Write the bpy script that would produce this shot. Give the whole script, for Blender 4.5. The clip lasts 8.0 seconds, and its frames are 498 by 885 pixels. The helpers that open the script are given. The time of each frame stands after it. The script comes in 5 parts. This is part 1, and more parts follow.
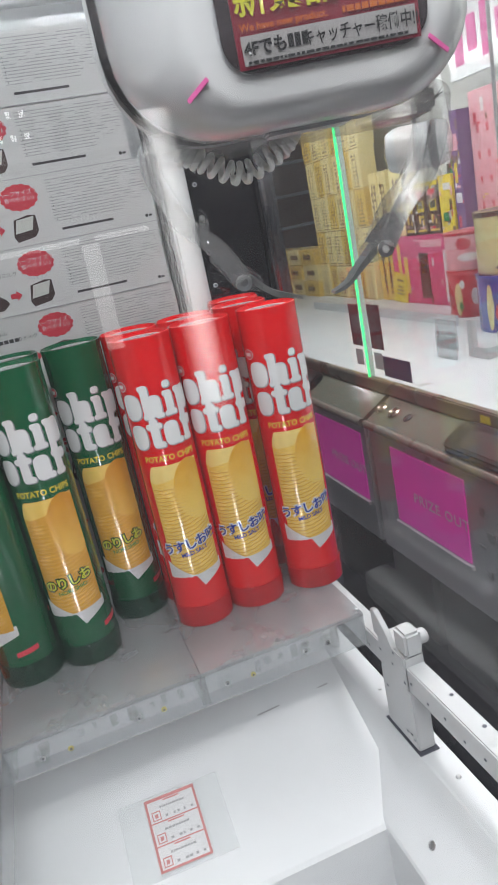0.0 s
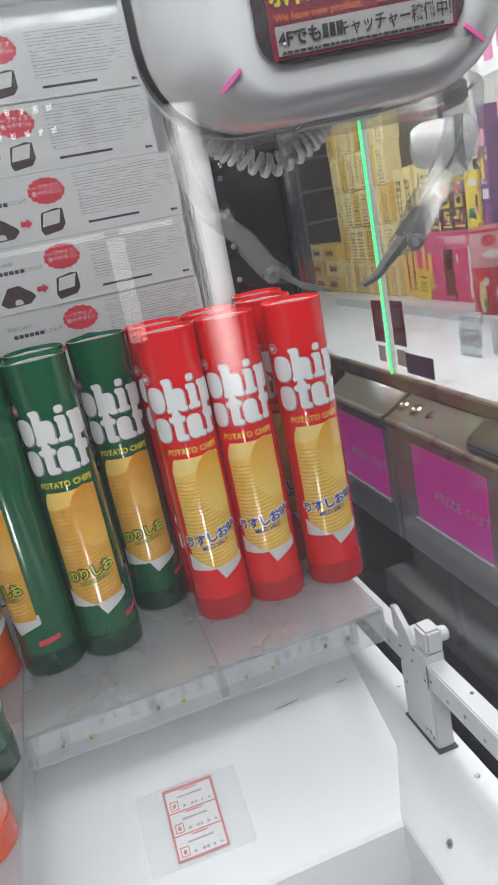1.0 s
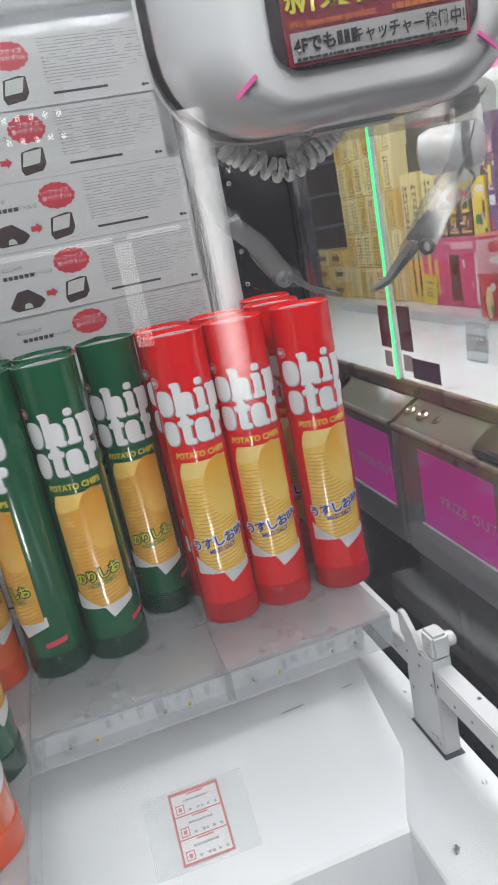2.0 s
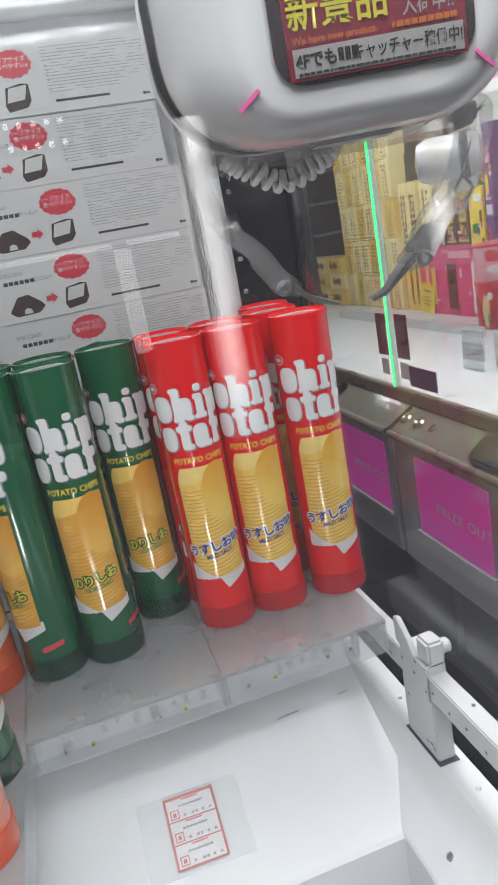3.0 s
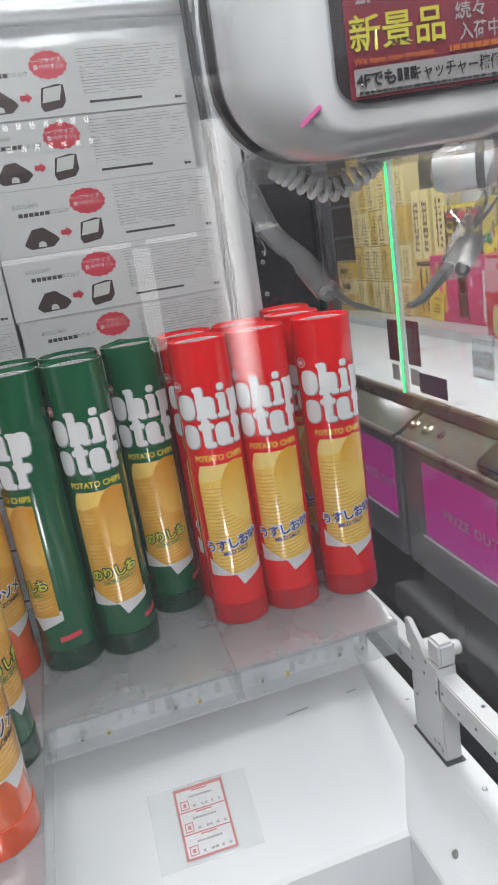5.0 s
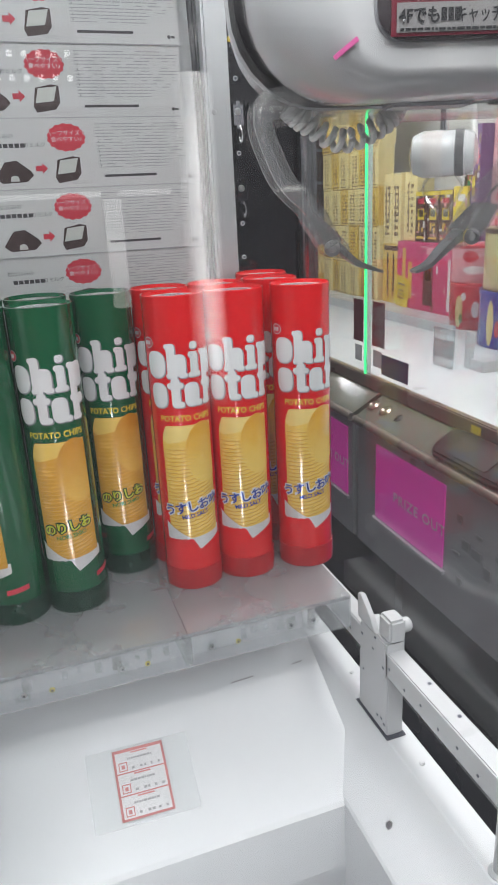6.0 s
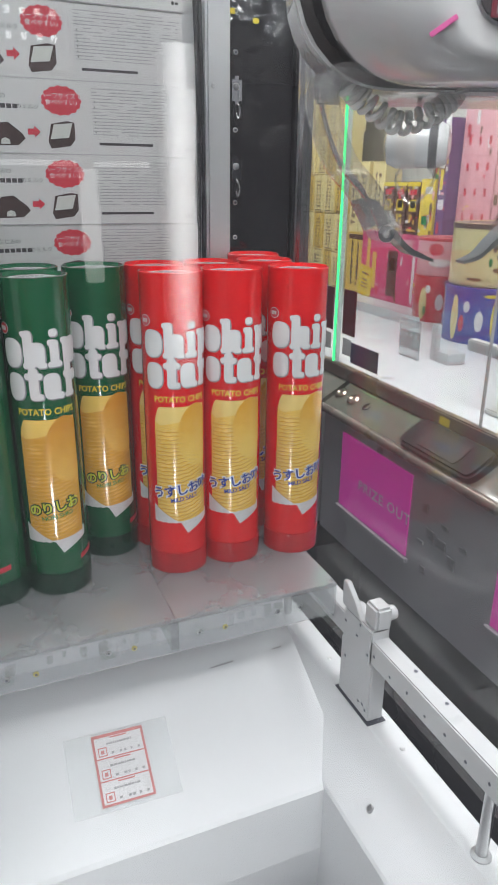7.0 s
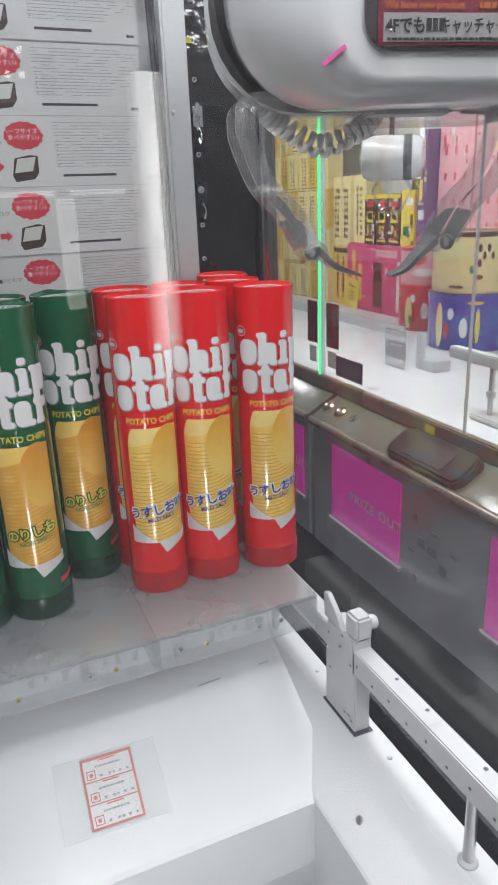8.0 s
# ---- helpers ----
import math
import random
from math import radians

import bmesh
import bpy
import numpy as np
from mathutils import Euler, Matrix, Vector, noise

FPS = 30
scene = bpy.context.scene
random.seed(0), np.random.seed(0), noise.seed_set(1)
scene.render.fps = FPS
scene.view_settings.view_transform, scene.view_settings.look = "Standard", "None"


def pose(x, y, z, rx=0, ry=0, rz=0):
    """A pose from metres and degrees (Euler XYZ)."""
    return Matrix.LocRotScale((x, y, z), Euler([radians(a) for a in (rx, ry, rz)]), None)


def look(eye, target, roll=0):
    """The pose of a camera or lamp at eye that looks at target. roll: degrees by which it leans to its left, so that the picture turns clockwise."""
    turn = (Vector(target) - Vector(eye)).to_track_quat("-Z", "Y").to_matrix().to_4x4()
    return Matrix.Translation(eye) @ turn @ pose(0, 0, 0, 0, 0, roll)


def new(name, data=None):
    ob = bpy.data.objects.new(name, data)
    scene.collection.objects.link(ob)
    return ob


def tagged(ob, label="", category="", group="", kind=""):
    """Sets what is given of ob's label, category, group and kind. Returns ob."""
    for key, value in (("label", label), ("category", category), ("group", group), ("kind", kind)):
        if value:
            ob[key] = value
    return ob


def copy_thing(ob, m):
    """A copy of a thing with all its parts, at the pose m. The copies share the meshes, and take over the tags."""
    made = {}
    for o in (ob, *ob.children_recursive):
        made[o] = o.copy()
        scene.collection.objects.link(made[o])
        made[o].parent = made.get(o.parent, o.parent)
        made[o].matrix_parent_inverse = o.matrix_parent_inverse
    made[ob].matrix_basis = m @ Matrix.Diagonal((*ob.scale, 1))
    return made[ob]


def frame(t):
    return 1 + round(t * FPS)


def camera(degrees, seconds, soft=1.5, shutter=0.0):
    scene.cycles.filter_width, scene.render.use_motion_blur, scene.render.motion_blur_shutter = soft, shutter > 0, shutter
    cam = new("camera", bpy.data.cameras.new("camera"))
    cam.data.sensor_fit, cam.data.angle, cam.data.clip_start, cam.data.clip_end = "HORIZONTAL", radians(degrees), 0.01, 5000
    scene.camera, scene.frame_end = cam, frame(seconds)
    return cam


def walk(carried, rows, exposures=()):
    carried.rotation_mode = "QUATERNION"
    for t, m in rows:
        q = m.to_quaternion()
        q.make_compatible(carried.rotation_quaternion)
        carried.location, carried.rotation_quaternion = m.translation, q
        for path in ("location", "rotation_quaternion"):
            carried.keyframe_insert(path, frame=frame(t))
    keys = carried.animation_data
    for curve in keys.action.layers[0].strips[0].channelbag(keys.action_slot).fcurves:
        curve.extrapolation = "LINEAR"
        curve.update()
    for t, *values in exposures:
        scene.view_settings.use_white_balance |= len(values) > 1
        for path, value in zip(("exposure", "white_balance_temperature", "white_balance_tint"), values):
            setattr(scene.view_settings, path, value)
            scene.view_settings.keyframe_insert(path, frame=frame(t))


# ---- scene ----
cam = camera(39.7, 8.0, soft=1.0)
PATH = [
    (0, (-0.039, -0.023, 1.281), (0.474, 1.815, 0.681), -11.8),
    (0.5, (-0.042, -0.024, 1.28), (0.43, 1.825, 0.68), -11.8),
    (1, (-0.043, -0.023, 1.28), (0.415, 1.829, 0.68), -11.5),
    (1.5, (-0.045, -0.023, 1.28), (0.402, 1.834, 0.688), -11.5),
    (3, (-0.049, -0.028, 1.282), (0.414, 1.833, 0.712), -10.7),
    (3.5, (-0.051, -0.029, 1.283), (0.414, 1.834, 0.725), -10.5),
    (4, (-0.055, -0.031, 1.283), (0.409, 1.834, 0.732), -10.2),
    (4.5, (-0.059, -0.033, 1.284), (0.402, 1.835, 0.734), -9.8),
    (4.7, (-0.0640, -0.0366, 1.2875), (0.4025, 1.8283, 0.7357), -9.53),
    (5.8, (-0.087, -0.028, 1.282), (0.4, 1.809, 0.662), -5.4),
    (5.9, (-0.0875, -0.0234, 1.2788), (0.4379, 1.8011, 0.6501), -4.61),
    (6, (-0.09, -0.018, 1.276), (0.498, 1.779, 0.623), -3.0),
    (6.1, (-0.0943, -0.0134, 1.2744), (0.5280, 1.7520, 0.5702), -1.67),
    (6.2, (-0.1002, -0.0051, 1.2713), (0.5461, 1.7320, 0.5198), -1.33),
    (6.3, (-0.1065, -0.0010, 1.2712), (0.5818, 1.7196, 0.5188), -1.29),
    (6.4, (-0.1128, 0.0034, 1.2713), (0.6047, 1.7117, 0.5184), -0.28),
    (6.5, (-0.121, 0.008, 1.271), (0.609, 1.715, 0.527), 0.4),
    (7, (-0.133, 0.009, 1.275), (0.591, 1.736, 0.573), 0.6),
    (7.5, (-0.126, 0.001, 1.278), (0.645, 1.725, 0.618), -0.0),
    (7.8, (-0.1131, -0.0080, 1.2791), (0.6488, 1.7212, 0.6238), -1.51),
    (8, (-0.106, -0.012, 1.278), (0.617, 1.733, 0.621), -2.3),
]
walk(cam, [(t, look(eye, target, roll)) for t, eye, target, roll in PATH])


# ---- light ----
world = bpy.data.worlds.new("world")
world.use_nodes = True
world.node_tree.nodes["Background"].inputs[0].default_value = (0.9, 0.95, 1.0, 1)
world.node_tree.nodes["Background"].inputs[1].default_value = 0.15
scene.world = world


def area_lamp(name, where, target, sx, sy, watts, colour=(1, 1, 1)):
    data = bpy.data.lights.new(name, "AREA")
    data.shape, data.size, data.size_y, data.energy, data.color = "RECTANGLE", sx, sy, watts, colour
    ob = new(name, data)
    ob.matrix_basis = look(where, target)
    return ob


# LED strips under the cabinet's canopy (front and back) and the hall's ceiling panels
area_lamp("canopy_light_front", (0.05, 0.13, 1.76), (-0.08, 0.48, 0.8), 0.46, 0.03, 4.7, (0.93, 0.97, 1.0))
area_lamp("canopy_light_back", (-0.06, 0.84, 1.76), (-0.06, 0.60, 0.8), 0.68, 0.03, 1.2, (0.93, 0.97, 1.0))
area_lamp("neighbour_light", (0.90, 1.90, 1.86), (1.55, 1.95, 1.15), 3.4, 0.05, 28, (0.97, 0.98, 1.0))
area_lamp("chute_light", (-0.16, 0.108, 0.690), (-0.14, 0.60, 0.70), 0.06, 0.11, 0.72, (0.97, 0.98, 1.0))
area_lamp("hall_light_1", (0.1, -0.75, 2.66), (0.1, -0.75, 0), 2.2, 0.3, 40, (0.98, 0.98, 1.0))
area_lamp("hall_light_2", (0.50, 1.6, 2.66), (0.50, 1.6, 0), 0.3, 2.0, 50, (0.98, 0.98, 1.0))

# ---- materials ----


def mat(name, colour, rough=0.5, metal=0.0, grain=60.0, vary=0.06, bump=0.02, coat=0.0, coarse=6.0, island=0.0):
    m = bpy.data.materials.new(name)
    m.use_nodes = True
    nt = m.node_tree
    b = nt.nodes["Principled BSDF"]
    b.inputs["Roughness"].default_value, b.inputs["Metallic"].default_value = rough, metal
    b.inputs["Coat Weight"].default_value = coat
    b.inputs["Coat Roughness"].default_value = 0.08
    tc = nt.nodes.new("ShaderNodeTexCoord")
    fine, big = nt.nodes.new("ShaderNodeTexNoise"), nt.nodes.new("ShaderNodeTexNoise")
    fine.inputs["Scale"].default_value, big.inputs["Scale"].default_value = grain, coarse
    fine.inputs["Detail"].default_value = big.inputs["Detail"].default_value = 4
    mix = nt.nodes.new("ShaderNodeMath")
    mix.operation = "ADD"
    ramp = nt.nodes.new("ShaderNodeMapRange")
    ramp.inputs[1].default_value, ramp.inputs[2].default_value = 0.6, 1.4
    ramp.inputs[3].default_value, ramp.inputs[4].default_value = 1 - vary, 1 + vary
    mul = nt.nodes.new("ShaderNodeVectorMath")
    mul.operation = "SCALE"
    mul.inputs[0].default_value = colour
    for n in (fine, big):
        nt.links.new(tc.outputs["Object"], n.inputs["Vector"])
    nt.links.new(fine.outputs["Fac"], mix.inputs[0])
    nt.links.new(big.outputs["Fac"], mix.inputs[1])
    nt.links.new(mix.outputs[0], ramp.inputs[0])
    nt.links.new(ramp.outputs[0], mul.inputs["Scale"])
    nt.links.new(mul.outputs[0], b.inputs["Base Color"])
    if bump:
        bn = nt.nodes.new("ShaderNodeBump")
        bn.inputs["Strength"].default_value, bn.inputs["Distance"].default_value = bump, 0.002
        nt.links.new(fine.outputs["Fac"], bn.inputs["Height"])
        nt.links.new(bn.outputs[0], b.inputs["Normal"])
    rr = nt.nodes.new("ShaderNodeMapRange")
    rr.inputs[1].default_value, rr.inputs[2].default_value = 0.3, 0.7
    rr.inputs[3].default_value, rr.inputs[4].default_value = max(rough - 0.08, 0.02), min(rough + 0.08, 1)
    nt.links.new(big.outputs["Fac"], rr.inputs[0])
    nt.links.new(rr.outputs[0], b.inputs["Roughness"])
    return m


def glow(name, colour, strength):
    m = bpy.data.materials.new(name)
    m.use_nodes = True
    b = m.node_tree.nodes["Principled BSDF"]
    b.inputs["Base Color"].default_value = (*colour, 1)
    b.inputs["Emission Color"].default_value = (*colour, 1)
    b.inputs["Emission Strength"].default_value = strength
    return m


def clear(name, tint=(1, 1, 1), rough=0.0, base=0.04, milk=0.0, milk_colour=(0.8, 0.8, 0.8), top=1.0):
    """Clear sheet: passes light straight on, with a gloss that grows at a grazing angle and a share of milky scatter."""
    m = bpy.data.materials.new(name)
    m.use_nodes = True
    nt = m.node_tree
    nt.nodes.remove(nt.nodes["Principled BSDF"])
    out = nt.nodes["Material Output"]
    tr, gl, mx, lw = (nt.nodes.new(k) for k in ("ShaderNodeBsdfTransparent", "ShaderNodeBsdfGlossy", "ShaderNodeMixShader", "ShaderNodeLayerWeight"))
    tr.inputs[0].default_value = (*tint, 1)
    gl.inputs["Roughness"].default_value = rough
    power, scale = nt.nodes.new("ShaderNodeMath"), nt.nodes.new("ShaderNodeMath")
    power.operation, power.inputs[1].default_value = "POWER", 5.0
    scale.operation, scale.inputs[1].default_value, scale.inputs[2].default_value = "MULTIPLY_ADD", top - base, base
    lw.inputs[0].default_value = 0.5
    nt.links.new(lw.outputs["Facing"], power.inputs[0])
    nt.links.new(power.outputs[0], scale.inputs[0])
    nt.links.new(scale.outputs[0], mx.inputs[0])
    under = tr
    if milk:
        df, mm, tc, nz, rg = (nt.nodes.new(k) for k in ("ShaderNodeBsdfDiffuse", "ShaderNodeMixShader", "ShaderNodeTexCoord", "ShaderNodeTexNoise", "ShaderNodeMapRange"))
        df.inputs[0].default_value = (*milk_colour, 1)
        nz.inputs["Scale"].default_value, nz.inputs["Detail"].default_value = 14, 6
        rg.inputs[1].default_value, rg.inputs[2].default_value, rg.inputs[3].default_value, rg.inputs[4].default_value = 0.3, 0.7, milk * 0.85, milk * 1.15
        nt.links.new(tc.outputs["Object"], nz.inputs["Vector"])
        nt.links.new(nz.outputs["Fac"], rg.inputs[0])
        nt.links.new(rg.outputs[0], mm.inputs[0])
        nt.links.new(tr.outputs[0], mm.inputs[1])
        nt.links.new(df.outputs[0], mm.inputs[2])
        under = mm
    nt.links.new(under.outputs[0], mx.inputs[1])
    nt.links.new(gl.outputs[0], mx.inputs[2])
    nt.links.new(mx.outputs[0], out.inputs[0])
    return m


WHITE = mat("white_laminate", (0.73, 0.745, 0.76), 0.35, vary=0.03, grain=140)
WHITE_METAL = mat("white_painted_metal", (0.54, 0.55, 0.56), 0.32, vary=0.05, grain=90, coat=0.2)
HEAD_WHITE = mat("glossy_white_plastic", (0.55, 0.55, 0.555), 0.16, vary=0.02, grain=30, coat=0.5, bump=0)
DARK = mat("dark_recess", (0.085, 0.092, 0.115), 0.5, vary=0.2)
BACK_BLACK = mat("glossy_black_panel", (0.022, 0.021, 0.024), 0.10, vary=0.15, coat=1.0, bump=0.5, grain=9)
for node in BACK_BLACK.node_tree.nodes:
    if node.type == "BUMP":
        node.inputs["Distance"].default_value = 0.03
        BACK_BLACK.node_tree.links.new(node.outputs[0], BACK_BLACK.node_tree.nodes["Principled BSDF"].inputs["Coat Normal"])
FINE = mat("pale_grey_ink", (0.36, 0.36, 0.37), 0.6, vary=0.1)
DIM_WHITE = mat("smoked_white_print", (0.25, 0.24, 0.24), 0.3, vary=0.05)
BLACK = mat("black_plastic", (0.018, 0.018, 0.02), 0.28, vary=0.15)
FLOOR = mat("dark_hall_floor", (0.06, 0.06, 0.075), 0.35, vary=0.25, grain=40, coarse=2)
GREY_METAL = mat("grey_painted_metal", (0.42, 0.42, 0.44), 0.35, metal=0.3, vary=0.05)
STEEL = mat("brushed_steel", (0.62, 0.62, 0.63), 0.3, metal=1.0, vary=0.08, grain=200)
ALU = mat("anodised_aluminium", (0.70, 0.71, 0.72), 0.38, metal=0.6, vary=0.04, grain=220)
CHROME = mat("chrome", (0.75, 0.75, 0.77), 0.12, metal=1.0, vary=0.03)
CARD = mat("printed_white_card", (0.60, 0.60, 0.60), 0.45, vary=0.03, grain=50)
INK_GREY = mat("grey_ink", (0.42, 0.42, 0.43), 0.6, vary=0.1)
INK_DARK = mat("dark_ink", (0.06, 0.055, 0.06), 0.6, vary=0.1)
INK_RED = mat("red_ink", (0.60, 0.035, 0.06), 0.5, vary=0.05)
CAN_RED = mat("red_can_print", (0.76, 0.006, 0.010), 0.18, vary=0.05, grain=40, coat=0.35, bump=0)
CAN_GREEN = mat("green_can_print", (0.003, 0.098, 0.037), 0.18, vary=0.06, grain=40, coat=0.5, bump=0)
CAN_ORANGE = mat("orange_can_print", (0.78, 0.12, 0.025), 0.2, vary=0.05, grain=40, coat=0.9, bump=0)
CAP_RED = mat("red_base_cap", (0.45, 0.007, 0.013), 0.16, vary=0.16, grain=60, coat=0.6, bump=0, coarse=30)
CAP_GREEN = mat("green_base_cap", (0.003, 0.038, 0.020), 0.16, vary=0.2, grain=60, coat=0.6, bump=0, coarse=30)
CAP_ORANGE = mat("orange_base_cap", (0.62, 0.075, 0.02), 0.16, vary=0.16, grain=60, coat=0.6, bump=0, coarse=30)
MAGENTA = glow("lit_magenta_panel", (0.60, 0.02, 0.36), 0.36)
LED_GREEN = glow("green_led", (0.05, 1.0, 0.28), 1.6)
POST = glow("lit_post_fade", (1.0, 0.99, 0.98), 3.4)
AMBER = glow("amber_sign", (1.0, 0.72, 0.08), 3.0)
TUBE = glow("white_tube", (1.0, 0.99, 0.97), 5.0)
FAINT = glow("faint_white_strip", (1.0, 0.99, 0.97), 1.8)
# emission peaks along the post's middle and fades towards its foot, softening its reflection
nt = POST.node_tree
tc, sep = nt.nodes.new("ShaderNodeTexCoord"), nt.nodes.new("ShaderNodeSeparateXYZ")
across, ends, both = nt.nodes.new("ShaderNodeMapRange"), nt.nodes.new("ShaderNodeMapRange"), nt.nodes.new("ShaderNodeMath")
dist, size, power = nt.nodes.new("ShaderNodeMath"), nt.nodes.new("ShaderNodeMath"), nt.nodes.new("ShaderNodeMath")
dist.operation, dist.inputs[1].default_value, size.operation = "SUBTRACT", 0.322, "ABSOLUTE"
across.inputs[1].default_value, across.inputs[2].default_value, across.inputs[3].default_value, across.inputs[4].default_value = 0.004, 0.036, 1.0, 0.04
ends.inputs[1].default_value, ends.inputs[2].default_value, ends.inputs[3].default_value, ends.inputs[4].default_value = 0.84, 1.02, 0.0, 1.0
both.operation = "MULTIPLY"
power.operation, power.inputs[1].default_value = "MULTIPLY", 6.6
nt.links.new(tc.outputs["Object"], sep.inputs[0])
nt.links.new(sep.outputs["X"], dist.inputs[0])
nt.links.new(dist.outputs[0], size.inputs[0])
nt.links.new(size.outputs[0], across.inputs[0])
nt.links.new(sep.outputs["Z"], ends.inputs[0])
nt.links.new(across.outputs[0], both.inputs[0])
nt.links.new(ends.outputs[0], both.inputs[1])
nt.links.new(both.outputs[0], power.inputs[0])
nt.links.new(power.outputs[0], nt.nodes["Principled BSDF"].inputs["Emission Strength"])
GLASS = clear("cabinet_glass", (0.975, 0.985, 0.98), base=0.04)
# the milky share of the side and front panes paints in the veil of haze
GLASS_SIDE = clear("hazy_side_glass", (0.97, 0.975, 0.975), base=0.06, milk=0.018, milk_colour=(0.8, 0.8, 0.82))
GLASS_FRONT = clear("front_glass", (0.97, 0.975, 0.97), base=0.045, milk=0.016, milk_colour=(0.8, 0.8, 0.82))
ACRYLIC = clear("clear_acrylic", (0.93, 0.94, 0.945), milk=0.22, milk_colour=(0.66, 0.68, 0.70))
GLUE = clear("dried_glue", (0.96, 0.96, 0.97), rough=0.3, base=0.06, milk=0.10, milk_colour=(0.80, 0.81, 0.82))
ACRYLIC_TOP = clear("worn_acrylic_top", (0.90, 0.91, 0.92), rough=0.09, base=0.13, milk=0.46, milk_colour=(0.46, 0.47, 0.485))
ARM_CLEAR = clear("clear_arm_plastic", (0.97, 0.97, 0.97), rough=0.04, base=0.10, milk=0.12, milk_colour=(0.97, 0.97, 0.97), top=0.50)
FILM = clear("clear_plastic_film", (0.985, 0.99, 0.99), rough=0.05, base=0.05, milk=0.06, milk_colour=(0.78, 0.80, 0.80))
PRINT_WHITE = mat("white_print", (0.74, 0.74, 0.75), 0.25, vary=0.02, bump=0, coat=0.4)
PRINT_SHADE = mat("grey_print_shade", (0.30, 0.30, 0.33), 0.25, vary=0.03, bump=0, coat=0.4)
PRINT_YELLOW = mat("yellow_print", (0.80, 0.62, 0.06), 0.25, vary=0.02, bump=0, coat=0.4)
CHIP = mat("chip_print", (0.84, 0.54, 0.10), 0.24, vary=0.12, grain=160, bump=0, coat=0.9, coarse=40)
CHIP_LIGHT = mat("chip_print_light", (0.88, 0.66, 0.22), 0.24, vary=0.08, grain=160, bump=0, coat=0.9, coarse=40)


def chip_face(name, low, high):
    """Printed chip that turns from pale at its foot to deep gold at its rim."""
    m = mat(name, low, 0.24, vary=0.1, bump=0, coat=0.9)
    nt = m.node_tree
    tc, sep, rg, mx, nz, add = (nt.nodes.new(k) for k in ("ShaderNodeTexCoord", "ShaderNodeSeparateXYZ", "ShaderNodeMapRange", "ShaderNodeMix", "ShaderNodeTexNoise", "ShaderNodeMath"))
    nz.inputs["Scale"].default_value = 90
    add.operation, add.inputs[1].default_value, add.inputs[2].default_value = "MULTIPLY_ADD", 0.03, -0.015
    lift = nt.nodes.new("ShaderNodeMath")
    rg.inputs[1].default_value, rg.inputs[2].default_value = 0.138, 0.192
    mx.data_type = "RGBA"
    mx.inputs[6].default_value, mx.inputs[7].default_value = (*low, 1), (*high, 1)
    nt.links.new(tc.outputs["Object"], sep.inputs[0])
    nt.links.new(tc.outputs["Object"], nz.inputs["Vector"])
    nt.links.new(nz.outputs["Fac"], add.inputs[0])
    nt.links.new(add.outputs[0], lift.inputs[0])
    nt.links.new(sep.outputs["Z"], lift.inputs[1])
    nt.links.new(lift.outputs[0], rg.inputs[0])
    nt.links.new(rg.outputs[0], mx.inputs[0])
    nt.links.new(mx.outputs[2], nt.nodes["Principled BSDF"].inputs["Base Color"])
    return m


CHIP_GOLD = chip_face("chip_print_gold", (0.86, 0.60, 0.14), (0.74, 0.37, 0.025))
CHIP_BROWN = chip_face("chip_print_brown", (0.80, 0.47, 0.09), (0.62, 0.27, 0.02))
CHIP_RIB = mat("chip_print_rib", (0.64, 0.34, 0.04), 0.26, vary=0.12, bump=0, coat=0.4)
CHIP_MID = mat("chip_print_mid", (0.85, 0.58, 0.14), 0.24, vary=0.10, grain=160, bump=0, coat=0.9, coarse=40)
CHIP_TOAST = mat("chip_print_toast", (0.78, 0.45, 0.085), 0.24, vary=0.12, grain=160, bump=0, coat=0.9, coarse=40)
CHIP_TAN = mat("chip_print_tan", (0.70, 0.36, 0.05), 0.24, vary=0.12, grain=160, bump=0, coat=0.9, coarse=40)
INK_BLUE = mat("blue_ink", (0.02, 0.05, 0.30), 0.3, vary=0.03, bump=0)
INK_LIME = mat("lime_ink", (0.62, 0.66, 0.06), 0.3, vary=0.03, bump=0)
INK_PINE = mat("dark_green_ink", (0.006, 0.05, 0.018), 0.3, vary=0.03, bump=0)
INK_GREEN = mat("green_ink", (0.01, 0.22, 0.06), 0.3, vary=0.03, bump=0)
INK_BLACK = mat("black_ink", (0.012, 0.012, 0.014), 0.35, vary=0.1, bump=0)
CHOC = mat("chocolate_print", (0.055, 0.03, 0.028), 0.5, vary=0.1)
CHOC_TOP = mat("cream_print", (0.55, 0.56, 0.53), 0.5, vary=0.05)
PAPER_GREY = mat("torn_paper_print", (0.62, 0.62, 0.63), 0.3, vary=0.10, grain=120, bump=0, coat=0.5)
PINK = mat("pink_paint", (0.66, 0.12, 0.34), 0.35, vary=0.04)
SIGN_RED = mat("sign_red", (0.15, 0.007, 0.022), 0.3, vary=0.1)
SIGN_ORANGE = mat("sign_orange", (0.36, 0.09, 0.012), 0.3, vary=0.1)
SCREEN = mat("dark_screen", (0.02, 0.013, 0.016), 0.10, vary=0.1, coat=0.6, bump=0)
COIL = mat("coil_cable_plastic", (0.86, 0.86, 0.84), 0.35, vary=0.05)
CLAW_METAL = mat("dark_claw_metal", (0.30, 0.305, 0.31), 0.35, metal=0.6, vary=0.1)
RUBBER = mat("black_cable", (0.03, 0.03, 0.035), 0.5, vary=0.1)
BRASS = mat("brass_rivet", (0.70, 0.60, 0.22), 0.3, metal=0.8, vary=0.1)
BRONZE = mat("bronze_button", (0.45, 0.36, 0.30), 0.2, metal=0.9, vary=0.1)
LEDGE = mat("smoked_olive_panel", (0.115, 0.115, 0.09), 0.12, vary=0.10, coat=0.2)
